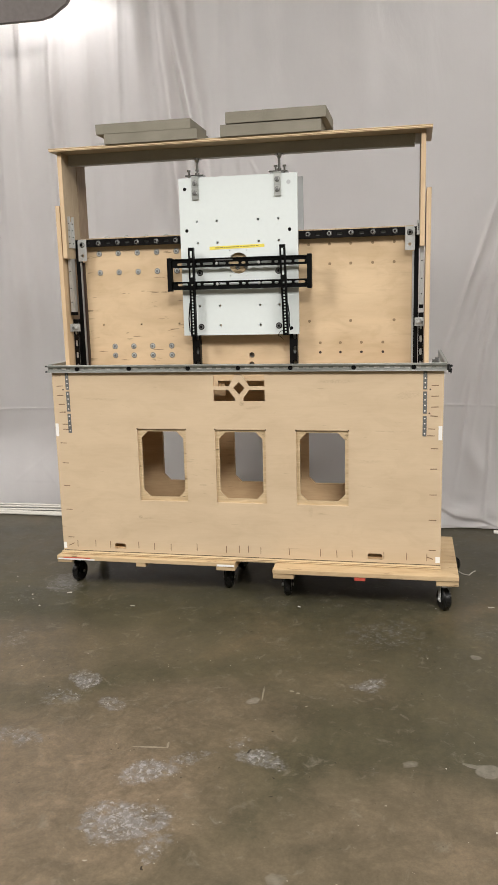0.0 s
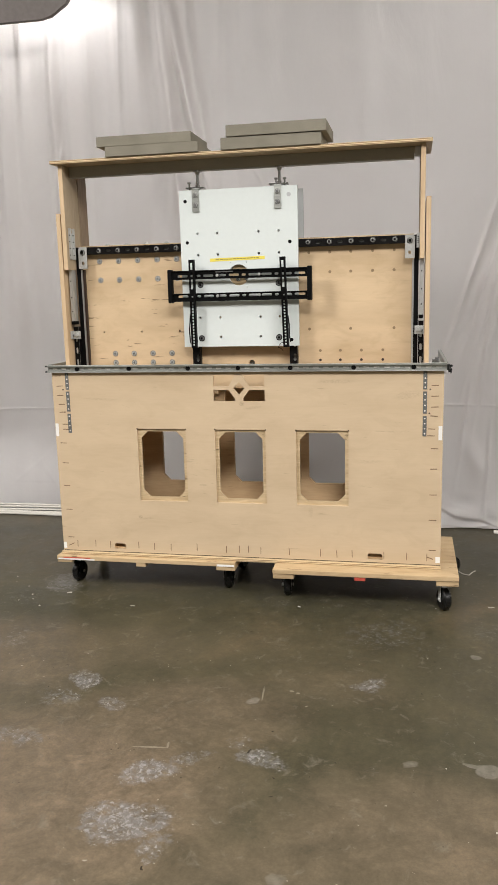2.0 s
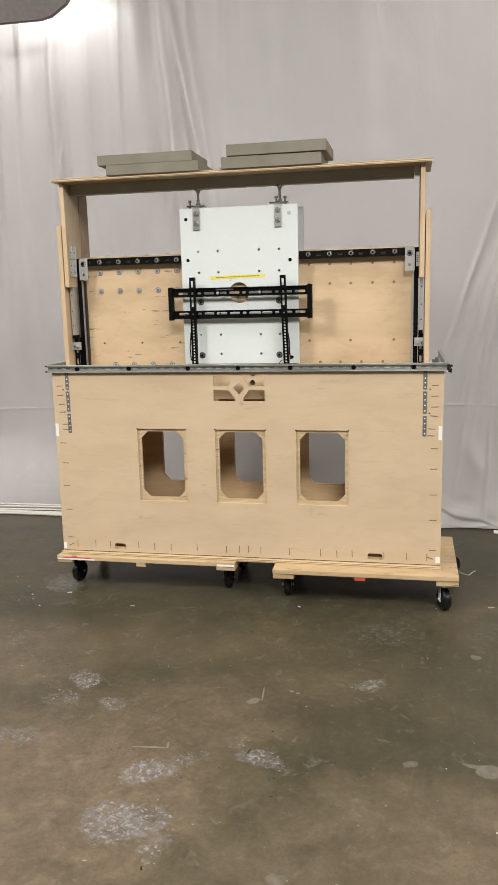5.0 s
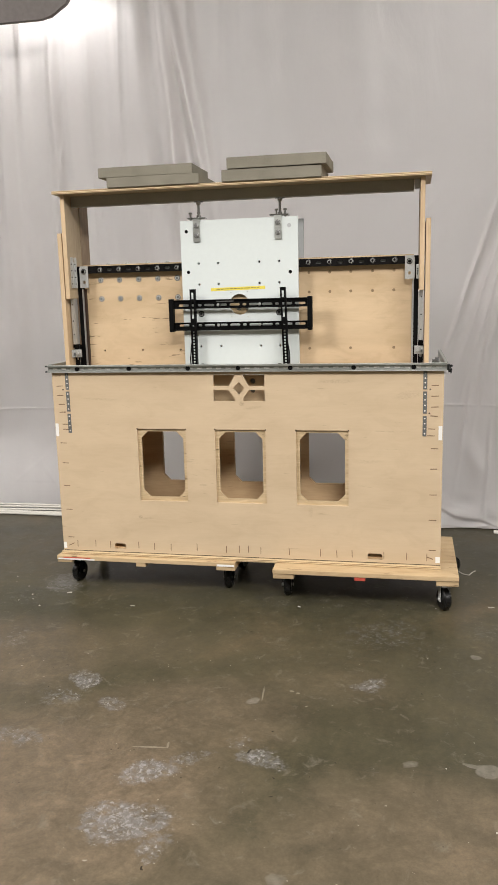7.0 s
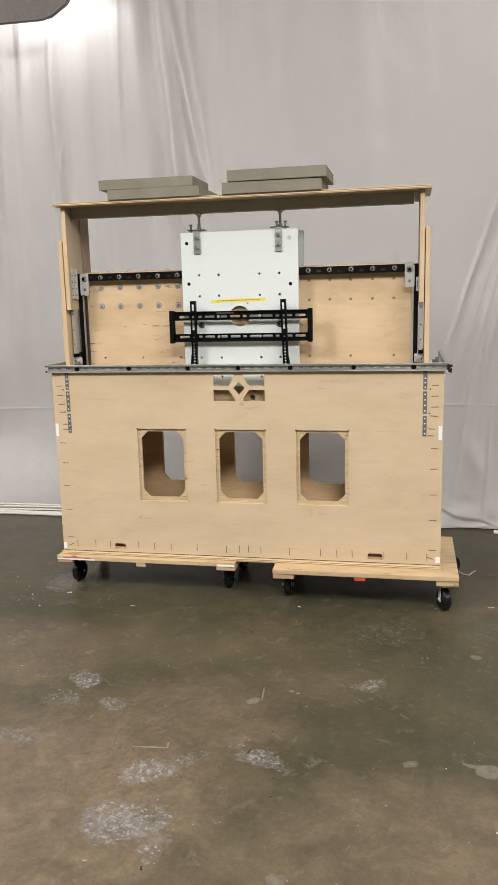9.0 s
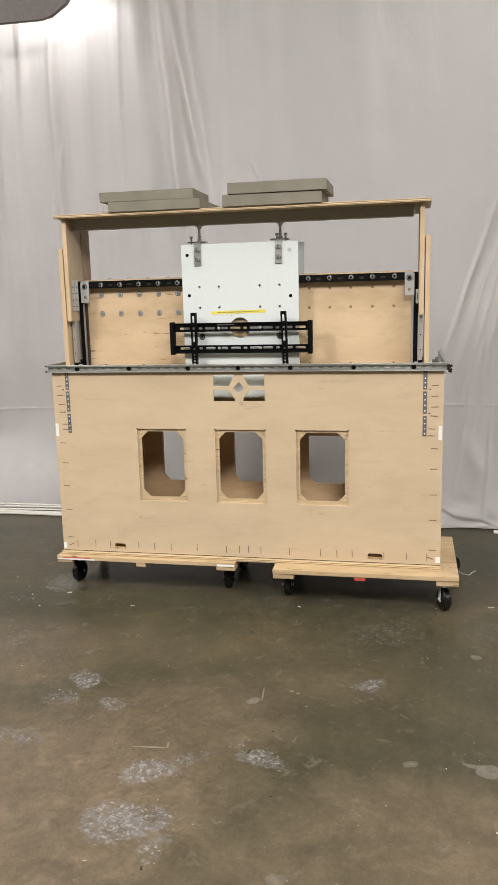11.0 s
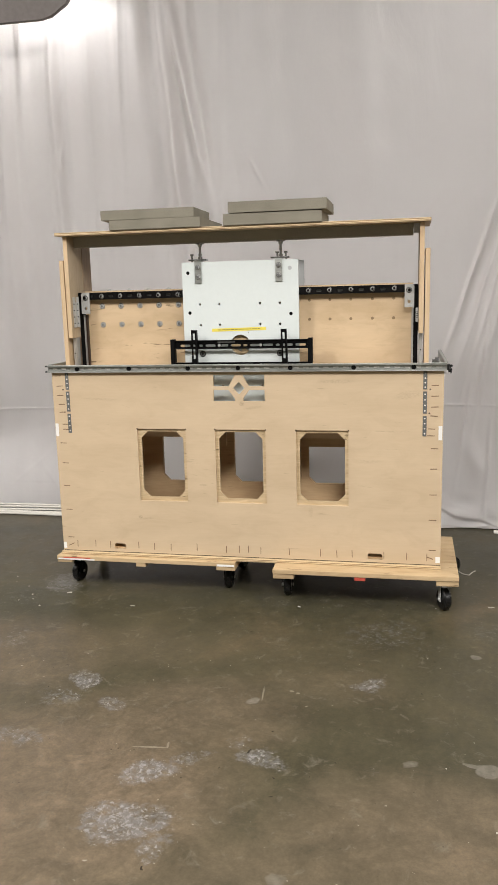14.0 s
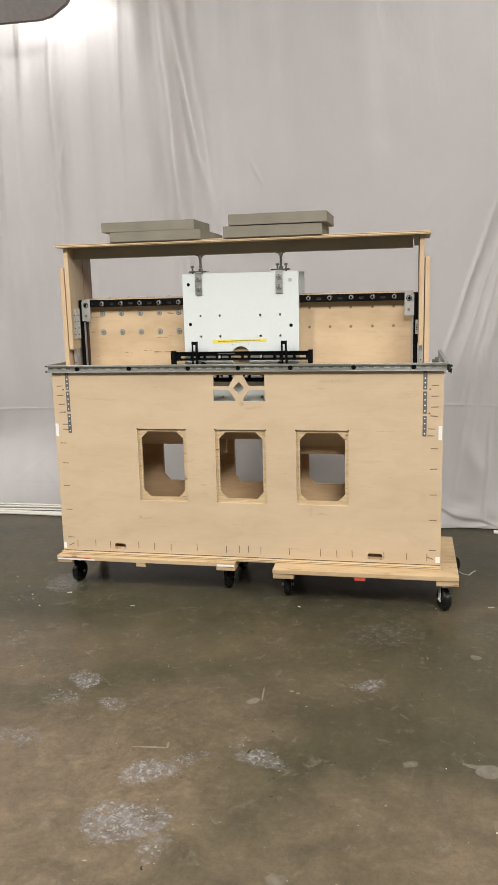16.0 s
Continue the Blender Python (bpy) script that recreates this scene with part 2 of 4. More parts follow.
def concrete_material():
    m, nt, b = nodes_of("stained_concrete")
    co = nt.nodes.new("ShaderNodeTexCoord").outputs["Object"]
    warp = nt.nodes.new("ShaderNodeVectorMath")
    warp.operation = "MULTIPLY_ADD"
    wobble = add(nt, "ShaderNodeTexNoise", Scale=7.0, Detail=6.0)
    nt.links.new(co, wobble.inputs["Vector"])
    nt.links.new(wobble.outputs[1], warp.inputs[0])
    warp.inputs[1].default_value = (0.16, 0.16, 0)
    back = nt.nodes.new("ShaderNodeVectorMath")
    back.operation = "SUBTRACT"
    back.inputs[1].default_value = (0.08, 0.08, 0)
    nt.links.new(co, warp.inputs[2])
    nt.links.new(warp.outputs[0], back.inputs[0])
    bent = back.outputs[0]
    half = nt.nodes.new("ShaderNodeMix")
    half.data_type = "VECTOR"
    half.inputs[0].default_value = 0.6
    nt.links.new(co, half.inputs[4])
    nt.links.new(bent, half.inputs[5])
    bent2 = half.outputs[1]
    big, mid = noise_of(nt, co, 1.6, 9, 0.66, 0.7), noise_of(nt, co, 8.0, 12, 0.76, 0.4)
    fine, grit = noise_of(nt, co, 140, 5, 0.7), noise_of(nt, co, 42, 4, 0.65)
    c = ramp(nt, big, [(0.30, (0.044, 0.040, 0.024)), (0.45, (0.058, 0.052, 0.031)), (0.58, (0.074, 0.063, 0.037)), (0.72, (0.108, 0.082, 0.048))])
    rust = maths(nt, "MULTIPLY", spots(nt, bent, STAINS), ramp(nt, mid, [(0.3, (0.5,) * 3), (0.6, (0.8,) * 3)]))
    c = mixed(nt, rust, c, (0.168, 0.125, 0.085))
    c = mixed(nt, 1.0, c, ramp(nt, mid, [(0.28, (0.68, 0.69, 0.69)), (0.5, (0.96, 0.96, 0.95)), (0.72, (1.28, 1.26, 1.23))]), "MULTIPLY")
    c = mixed(nt, 1.0, c, ramp(nt, fine, [(0.3, (0.89,) * 3), (0.7, (1.10,) * 3)]), "MULTIPLY")
    c = mixed(nt, 1.0, c, ramp(nt, grit, [(0.3, (0.86,) * 3), (0.7, (1.10,) * 3)]), "MULTIPLY")
    total = spots(nt, bent, SCUFFS)
    worn = noise_of(nt, mapped(nt, (1.0, 1.0, 1), (0, 0, 0.6)), 56, 10, 0.80, 0.3)
    blotch = noise_of(nt, mapped(nt, (1.0, 1.3, 1), (0, 0, 0.3)), 30, 10, 0.80, 0.4)
    inside = ramp(nt, total, [(0.02, (0, 0, 0)), (0.35, (1, 1, 1))])
    film = ramp(nt, maths(nt, "ADD", maths(nt, "MULTIPLY", total, 0.25), blotch), [(0.60, (0, 0, 0)), (0.78, (0.52,) * 3)])
    film = maths(nt, "MULTIPLY", film, inside)
    c = mixed(nt, film, c, (0.185, 0.182, 0.185))
    scuff = ramp(nt, maths(nt, "ADD", maths(nt, "MULTIPLY", total, 0.13), worn), [(0.625, (0, 0, 0)), (0.68, (0.85,) * 3)])
    scuff = maths(nt, "MULTIPLY", scuff, inside)
    c = mixed(nt, scuff, c, mixed(nt, blotch, (0.34, 0.325, 0.30), (0.20, 0.19, 0.18)))
    lines = ramp(nt, spots(nt, co, SCRATCHES), [(0.1, (0, 0, 0)), (0.4, (0.5,) * 3)])
    c = mixed(nt, maths(nt, "MULTIPLY", lines, ramp(nt, worn, [(0.35, (0.3,) * 3), (0.55, (1, 1, 1))])), c, (0.30, 0.27, 0.21))
    ovals = ramp(nt, spots(nt, bent2, PATCHES), [(0.18, (0, 0, 0)), (0.45, (0.58,) * 3)])
    c = mixed(nt, maths(nt, "MULTIPLY", ovals, ramp(nt, grit, [(0.3, (0.5,) * 3), (0.6, (1, 1, 1))])), c, (0.22, 0.20, 0.165))
    pale = ramp(nt, noise_of(nt, co, 15, 7, 0.75, 0.8), [(0.57, (0, 0, 0)), (0.71, (0.48,) * 3)])
    c = mixed(nt, pale, c, (0.19, 0.17, 0.13))
    chips = ramp(nt, noise_of(nt, co, 60, 2, 0.5, 0.3), [(0.745, (0, 0, 0)), (0.775, (0.7,) * 3)])
    c = mixed(nt, chips, c, (0.34, 0.31, 0.25))
    dark = ramp(nt, noise_of(nt, co, 44, 2, 0.5, 0.5), [(0.235, (0.85,) * 3), (0.262, (0, 0, 0))])
    c = mixed(nt, dark, c, (0.02, 0.015, 0.01))
    nt.links.new(c, b.inputs["Base Color"])
    gloss = ramp(nt, mid, [(0.3, (0.27,) * 3), (0.7, (0.46,) * 3)])
    nt.links.new(mixed(nt, scuff, gloss, (0.85, 0.85, 0.85)), b.inputs["Roughness"])
    b.inputs["Specular IOR Level"].default_value = 0.24
    bumped(nt, b, maths(nt, "ADD", maths(nt, "MULTIPLY", fine, 0.4), mid), 0.10, 0.002)
    return m


CONCRETE = concrete_material()


def diffuser_material():
    m, nt, b = nodes_of("lit_diffuser")
    b.inputs["Emission Color"].default_value = (1, 0.97, 0.92, 1)
    b.inputs["Emission Strength"].default_value = 1.5
    return m


DIFFUSER = diffuser_material()


# ---------------------------------------------------------------- mesh helpers
def mesh_of(name, bm, material, smooth=False):
    me = bpy.data.meshes.new(name)
    bmesh.ops.recalc_face_normals(bm, faces=bm.faces)
    bm.to_mesh(me)
    bm.free()
    me.materials.append(material)
    if smooth:
        for p in me.polygons:
            p.use_smooth = True
        me.set_sharp_from_angle(angle=radians(35))
    return me


def part(name, bm, material, parent, label="", smooth=False):
    ob = new(name, mesh_of(name, bm, material, smooth))
    ob.parent = parent
    return tagged(ob, label)


def again(name, me, parent, place, label="", turn=(0, 0, 0)):
    """One more piece on a mesh that is there already."""
    ob = new(name, me)
    ob.parent = parent
    ob.matrix_basis = pose(*place, *turn)
    return tagged(ob, label)


def thing(name, place, label, category, group=""):
    ob = new(name)
    ob.empty_display_size = 0.1
    ob.matrix_basis = pose(*place)
    return tagged(ob, label, category, group)


def structure(name, bm, material, label, smooth=False):
    return tagged(new(name, mesh_of(name, bm, material, smooth)), label, "", "", "structure")


def box(bm, x0, x1, y0, y1, z0, z1, bevel=0.0):
    vs = bmesh.ops.create_cube(bm, size=1.0, matrix=Matrix.Translation(((x0 + x1) / 2, (y0 + y1) / 2, (z0 + z1) / 2)) @ Matrix.Diagonal((abs(x1 - x0), abs(y1 - y0), abs(z1 - z0), 1)))["verts"]
    if bevel:
        bmesh.ops.bevel(bm, geom=list({e for v in vs for e in v.link_edges}), offset=bevel, segments=2, affect="EDGES", profile=0.6)
    return bm


def B(*a, bevel=0.0):
    return box(bmesh.new(), *a, bevel=bevel)


def cyl(bm, centre, axis, r, h, n=16, r2=None):
    """A cylinder or cone whose base stands at centre and which rises h along the axis."""
    turn = Vector((0, 0, 1)).rotation_difference(Vector(axis)).to_matrix().to_4x4()
    m = Matrix.Translation(Vector(centre) + Vector(axis).normalized() * h / 2) @ turn
    bmesh.ops.create_cone(bm, cap_ends=True, segments=n, radius1=r, radius2=r if r2 is None else r2, depth=h, matrix=m)
    return bm


def pierced(outer, holes, y0, y1):
    """A sheet upright in the plane of x and z, from y0 to y1, with holes right through it."""
    bm = bmesh.new()
    for loop in (outer, *holes):
        vs = [bm.verts.new((x, y0, z)) for x, z in loop]
        for a, c in zip(vs, vs[1:] + vs[:1]):
            bm.edges.new((a, c))
    bmesh.ops.triangle_fill(bm, use_beauty=True, use_dissolve=False, edges=bm.edges[:])
    top = bmesh.ops.extrude_face_region(bm, geom=bm.faces[:])["geom"]
    bmesh.ops.translate(bm, verts=[g for g in top if isinstance(g, bmesh.types.BMVert)], vec=(0, y1 - y0, 0))
    return bm


def rect(x0, x1, z0, z1):
    return [(x0, z0), (x1, z0), (x1, z1), (x0, z1)]


def octagon(x0, x1, z0, z1, c):
    return [(x0 + c, z0), (x1 - c, z0), (x1, z0 + c), (x1, z1 - c), (x1 - c, z1), (x0 + c, z1), (x0, z1 - c), (x0, z0 + c)]


def ring(x, z, r, n=10):
    return [(x + r * math.cos(2 * math.pi * i / n), z + r * math.sin(2 * math.pi * i / n)) for i in range(n)]


def stadium(x, z, half, r, upright=False, n=5):
    pts = []
    for side in (1, -1):
        for i in range(n):
            a = -math.pi / 2 + math.pi * i / (n - 1)
            pts.append((side * (half - r + r * math.cos(a)), side * r * math.sin(a)))
    return [(x - q, z + p) if upright else (x + p, z + q) for p, q in pts]


def tube(bm, points, r, n=8):
    """A round tube along a line of points."""
    pts = [Vector(p) for p in points]
    rows = []
    for i, p in enumerate(pts):
        d = (pts[min(i + 1, len(pts) - 1)] - pts[max(i - 1, 0)]).normalized()
        s = d.cross(Vector((0, 0, 1)) if abs(d.z) < 0.95 else Vector((1, 0, 0))).normalized()
        u = s.cross(d)
        rows.append([bm.verts.new(p + r * (math.cos(2 * math.pi * k / n) * s + math.sin(2 * math.pi * k / n) * u)) for k in range(n)])
    for a, c in zip(rows, rows[1:]):
        for k in range(n):
            bm.faces.new((a[k], a[(k + 1) % n], c[(k + 1) % n], c[k]))
    bm.faces.new(rows[0])
    bm.faces.new(rows[-1])
    return bm


def bolt_mesh(name, washer=0.011, head=0.0065, high=0.006, material=None, dark_ring=True, ring_material=None):
    """A hexagon head on a dark-ringed round washer, facing -y."""
    bm = bmesh.new()
    cyl(bm, (0, 0, 0), (0, -1, 0), washer, 0.002, 14, washer * 0.93)
    n = len(bm.faces)
    if dark_ring:
        cyl(bm, (0, -0.0019, 0), (0, -1, 0), washer * 0.74, 0.0006, 14)
    k = len(bm.faces)
    cyl(bm, (0, -0.002, 0), (0, -1, 0), head, high, 6, head * 0.86)
    bm.faces.ensure_lookup_table()
    for f in bm.faces[n:k]:
        f.material_index = 1
    me = mesh_of(name, bm, material or BOLT)
    me.materials.append(ring_material or ZINC_DULL)
    return me


# ---------------------------------------------------------------- the hall
def hall():
    bm = bmesh.new()
    bmesh.ops.create_grid(bm, x_segments=1, y_segments=1, size=1, matrix=Matrix.Translation((0, -3, 0)) @ Matrix.Diagonal((6, 6, 1, 1)))
    structure("floor", bm, CONCRETE, "worn olive-brown concrete slab with pale scuffs")
    structure("ceiling", B(-6, 6, -9, 3, 5.6, 5.75), PAINTED, "plain grey ceiling above the hall")
    structure("wall_west", B(-6.2, -6, -9, 3, 0, 5.6), PAINTED, "plain grey painted hall wall")
    structure("wall_east", B(6, 6.2, -9, 3, 0, 5.6), PAINTED, "plain grey painted hall wall")
    structure("wall_south", B(-6, 6, -9.2, -9, 0, 5.6), PAINTED, "plain grey painted hall wall")
    structure("wall_north", B(-6, 6, 1.6, 1.8, 0, 5.6), PAINTED, "plain grey painted hall wall behind the sheet")
    structure("beam", pierced([(-6, 2.81), (-1.25, 2.780), (-1.19, 2.792), (-1.10, 2.845), (-1.06, 2.90), (-1.06, 2.97), (-6, 2.97)], [], 1.02, 1.05), DARKBEAM, "dark grey beam end before the top of the white sheet")
    for lx, ly, lz, sx, sy, _, _, tilt in CEILING_LIGHTS:
        light = thing("ceiling_light", (lx, ly, lz), "flat white ceiling light with a lit diffuser", "ceiling light", "ceiling lights of the hall")
        turn = pose(0, 0, 0, tilt)
        housing = part("housing", B(-sx / 2 - 0.02, sx / 2 + 0.02, -sy / 2 - 0.02, sy / 2 + 0.02, 0.0, 0.06, bevel=0.004), TAPE, light)
        diffuser = part("diffuser", B(-sx / 2, sx / 2, -sy / 2, sy / 2, -0.012, -0.001), DIFFUSER, light, "lit white diffuser")
        housing.matrix_basis = diffuser.matrix_basis = turn
        part("stem", cyl(bmesh.new(), (0, 0, 0.03), (0, 0, 1), 0.012, 5.6 - lz - 0.03, 10), TAPE, light)


# soft ridges in the sheet: x at the top and at the foot, half width, height, how far down it fades
RIDGES = [(-1.62, -1.70, 0.045, 0.030, 0.9), (-1.50, -1.58, 0.035, 0.020, 1.2), (-1.30, -1.38, 0.030, 0.026, 1.5), (-1.12, -1.22, 0.06, 0.012, 1.0),
          (-0.91, -0.93, 0.045, 0.008, 2.1), (-0.79, -0.74, 0.050, 0.013, 1.7), (-0.632, -0.42, 0.032, 0.052, 1.55), (-0.585, -0.05, 0.026, 0.034, 1.85),
          (-0.40, -0.20, 0.07, 0.014, 1.4), (-0.10, 0.06, 0.09, 0.010, 1.4), (0.44, 0.56, 0.08, 0.009, 1.6), (-0.73, -0.56, 0.045, -0.020, 1.5), (-0.50, -0.16, 0.035, -0.012, 1.6),
          (-1.85, -1.90, 0.07, 0.03, 0.6), (-2.05, -2.1, 0.08, 0.03, 0.4), (-2.4, -2.45, 0.08, 0.03, 0.3), (-2.8, -2.8, 0.1, 0.03, 0.2)]
# slanting creases: a point, the slope of x over z, half width, height, half length
CREASES = [(1.00, 1.316, 0.317, 0.013, 0.015, 0.42), (1.040, 1.316, 0.317, 0.030, -0.020, 0.42), (1.075, 1.30, 0.29, 0.011, 0.011, 0.30), (1.125, 1.28, 0.26, 0.011, 0.011, 0.35),
           (1.17, 1.25, 0.20, 0.018, 0.014, 0.40), (1.10, 0.98, 0.12, 0.012, 0.012, 0.30), (1.00, 0.58, 0.12, 0.012, 0.012, 0.22), (1.13, 0.35, 0.04, 0.011, 0.010, 0.22), (1.06, 0.40, -0.30, 0.05, 0.016, 0.12),
           (0.83, 1.78, 0.9, 0.006, 0.004, 0.14), (0.93, 1.80, 0.75, 0.005, 0.003, 0.12), (0.89, 1.62, 0.8, 0.005, 0.003, 0.10), (0.90, 1.90, 0.7, 0.004, 0.003, 0.12), (1.02, 1.76, 1.1, 0.005, 0.003, 0.08),
           (-0.13, 1.98, -0.55, 0.006, 0.006, 0.10), (-1.29, 2.12, 0.10, 0.008, 0.012, 0.08), (-1.25, 0.85, 0.25, 0.04, 0.006, 0.5), (-1.6, 0.30, 1.2, 0.012, 0.002, 0.15), (-1.45, 0.15, -0.9, 0.014, 0.002, 0.12)]


pick = random.Random(11)
RIDGES += [(x0, x0 + pick.uniform(-0.12, 0.06), pick.uniform(0.010, 0.022), pick.uniform(0.0004, 0.002), pick.uniform(0.9, 2.0)) for x0 in [-1.75 + 0.047 * i + pick.uniform(-0.02, 0.02) for i in range(34)]]


def fold(x, z):
    """How far the sheet stands out towards the room at a point."""
    up = min(1.1, z / 2.83)
    wob = 0.02 * noise.noise((x * 1.7, 3.0, z * 0.8))
    y = 0.0
    for top, foot, width, height, stop in RIDGES:
        d = (x + wob - (foot + (top - foot) * up)) / (width * (1.5 - 0.5 * up))
        if abs(d) < 3:
            fade = min(1.0, max(0.12, (z - stop) / 0.7 + 0.35))
            y += 2.1 * height * fade * math.exp(-d * d) * (0.85 + 0.3 * noise.noise((x * 3, 1.0, z * 1.5)))
    for px, pz, slope, width, height, half in CREASES:
        d = (x - px - slope * (z - pz) + 0.005 * noise.noise((x * 4, 8.0, z * 4))) / width
        e = (z - pz) / half
        if abs(d) < 3 and abs(e) < 2.5:
            y += height * math.exp(-d * d - e * e)
    y += 0.05 * noise.noise((x * 0.9 + 4, 5, z * 0.45)) + 0.010 * noise.noise((x * 3.2, 9, z * 0.9)) + 0.002 * noise.noise((x * 9, 2, z * 5))
    right = 1 / (1 + math.exp((0.72 - x) * 9))
    left = 1 / (1 + math.exp((x + 0.8) * 8))
    y += 0.0024 * math.exp(-((z - 0.69 + 0.068 * left - 0.012 * math.sin(x * 3)) / 0.006) ** 2)
    low = max(0, (0.22 - z) / 0.22)
    y += low * low * (0.02 + right * (0.018 + 0.012 * math.sin(x * 17 + 1)) + 0.008 * math.sin(x * 9))
    y += right * min(1, 2 * low) * 0.014 * noise.noise((x * 6.0, 4.0, z * 13 + 2.5 * x))
    hem = 0.088 - 0.30 * (x - 0.93) + 0.010 * math.sin(x * 24) + 0.006 * noise.noise((x * 14, 6.0, 0))
    y += right * 0.020 / (1 + math.exp(max(-30, min(30, (hem - z) / 0.004)))) * max(0.0, 1 - z / 0.5)
    top = min(1.0, max(0.0, (z - 2.35) / 0.4))
    y = y * (1 - top) + min(y, 0.02 + 0.45 * y) * top
    rise = min(1.0, z / 0.55)
    y -= left * (0.05 + 0.14 * rise * rise * (3 - 2 * rise) * max(0.4, min(1.0, (3.8 - z) / 3.2)))
    return y


def curtain():
    bm = bmesh.new()
    nx = 900
    heights = sorted([3.3 * (j / 230) ** 1.12 for j in range(231)] + [0.592 + 0.0045 * j for j in range(30)] + [0.006 + 0.0115 * j for j in range(18)])
    rows = []
    for j, z in enumerate(heights):
        rows.append([])
        for i in range(nx + 1):
            x = -2.9 + 5.2 * i / nx
            lift = 0.0
            if j == 0 and x > 0.7:
                lift = 0.006 + 0.008 * (1 + math.sin(x * 23))
            rows[-1].append(bm.verts.new((x, 1.18 - fold(x, z), max(z, 0.004) + lift)))
    for a, c in zip(rows, rows[1:]):
        for i in range(nx):
            bm.faces.new((a[i], a[i + 1], c[i + 1], c[i]))
    bm.faces.ensure_lookup_table()
    bmesh.ops.solidify(bm, geom=bm.faces[:], thickness=0.002)
    ob = new("backdrop_sheet", mesh_of("backdrop_sheet", bm, CURTAIN, True))
    tagged(ob, "white vinyl sheet hanging in soft creased folds", "curtain")


# ---------------------------------------------------------------- the fixed cabinet
HALF, BOT, TOP = 0.84, 0.185, 1.0
DEPTH = 0.305
WIN = [(-0.3484, 0.2192), (0.001, 0.2192), (0.3504, 0.2192)]
WZ0, WZ1 = 0.4273, 0.7504


def cabinet():
    cab = thing("lift_cabinet", (0, 0, BOT - 0.018), "unfinished birch plywood lift cabinet with three cut-out windows", "cabinet")
    dz = -(BOT - 0.018)

    def at(ob):
        ob.matrix_basis = Matrix.Translation((0, 0, dz)) @ ob.matrix_basis
        return ob

    rects = [rect(x - w / 2, x + w / 2, WZ0, WZ1) for x, w in WIN]
    d, cx, cz = 0.05, 0.001, 0.9275
    # fretwork round a diamond
    g0, g1, h0, h1, bar, t = -0.109, 0.111, 0.872, 0.985, 0.0075, 0.022
    fret = [[(g0, cz + bar), (cx - d + 0.006, cz + bar), (cx - t + 0.004, h1 - 0.006), (cx - t + 0.004, h1), (g0, h1)],
            [(g1, cz + bar), (g1, h1), (cx + t - 0.004, h1), (cx + t - 0.004, h1 - 0.006), (cx + d - 0.006, cz + bar)],
            [(g0, cz - bar), (g0, h0), (cx - t + 0.004, h0), (cx - t + 0.004, h0 + 0.012), (cx - d + 0.006, cz - bar)],
            [(g1, cz - bar), (cx + d - 0.006, cz - bar), (cx + t - 0.004, h0 + 0.012), (cx + t - 0.004, h0), (g1, h0)],
            [(cx - 0.025, cz), (cx, cz - 0.027), (cx + 0.025, cz), (cx, cz + 0.027)]]
    slots = []
    for s0, s1 in ((-0.594, -0.538), (0.540, 0.602)):
        slots.append([(s0, 0.196), (s1, 0.196), (s1, 0.216), (s1 - 0.006, 0.224), (s0 + 0.006, 0.224), (s0, 0.216)])
    at(part("front_panel", pierced(rect(-HALF, HALF, BOT, TOP), rects + fret + slots, 0.0, 0.009), BIRCH, cab))
    rear_holes = [octagon(x - w / 2 + 0.0147, x + w / 2 - 0.0147, WZ0 + 0.017, WZ1 - 0.012, 0.03) for x, w in WIN]
    back_fret = [rect(g0 - 0.002, g1 + 0.002, h0 - 0.002, h1 + 0.001)]
    liner = pierced(rect(-HALF + 0.002, HALF - 0.002, BOT + 0.001, TOP - 0.002), rear_holes + back_fret + slots, 0.0092, 0.018)
    at(part("inner_panel", liner, LINER, cab, "rough routed plywood behind the window cut-outs"))
    at(part("back_panel", pierced(rect(-HALF, HALF, BOT, TOP), [octagon(x - w / 2 + 0.0147, x + w / 2 - 0.0147, WZ0 + 0.02, WZ1 - 0.012, 0.03) for x, w in WIN], DEPTH, DEPTH + 0.018), INNER, cab))
    for s in (-1, 1):
        at(part("side_panel", B(*sorted((s * (HALF - 0.019), s * (HALF - 0.001))), 0.0185, DEPTH - 0.0005, BOT + 0.0185, TOP - 0.002), INNER, cab))
    at(part("bottom_board", B(-HALF + 0.001, HALF - 0.001, 0.0185, DEPTH - 0.0005, BOT, BOT + 0.018), INNER, cab))
    at(part("gap_strip", B(-HALF + 0.001, HALF - 0.001, 0.003, DEPTH + 0.01, BOT - 0.0036, BOT - 0.0003), UMBER, cab, "dark gap above the base"))
    at(part("base_board", B(-HALF - 0.006, HALF + 0.002, -0.012, DEPTH + 0.03, BOT - 0.018, BOT - 0.0038, bevel=0.0012), EDGE_H, cab, "plywood base with a layered edge"))

    # galvanised rail along the top of the front, with square slots and dark screws
    z0, z1 = 0.998, 1.030
    holes = []
    for i in range(41):
        x = -0.82 + i * 0.041
        holes.append(stadium(x, (z0 + z1) / 2, 0.013, 0.0032, n=3))
    web = pierced(rect(-0.853, 0.85, z0 + 0.003, z1 - 0.003), holes, -0.006, -0.003)
    at(part("slide_rail", web, GALV, cab, "galvanised slotted steel rail"))
    lip = bmesh.new()
    box(lip, -0.853, 0.85, -0.017, -0.003, z1 - 0.003, z1, 0.001)
    box(lip, -0.853, 0.85, -0.017, -0.003, z0, z0 + 0.003, 0.001)
    box(lip, -0.853, 0.85, -0.017, -0.0145, z1 - 0.0075, z1 - 0.003)
    box(lip, -0.853, 0.85, -0.017, -0.0145, z0 + 0.003, z0 + 0.0065)
    at(part("rail_flange", lip, GALV, cab))
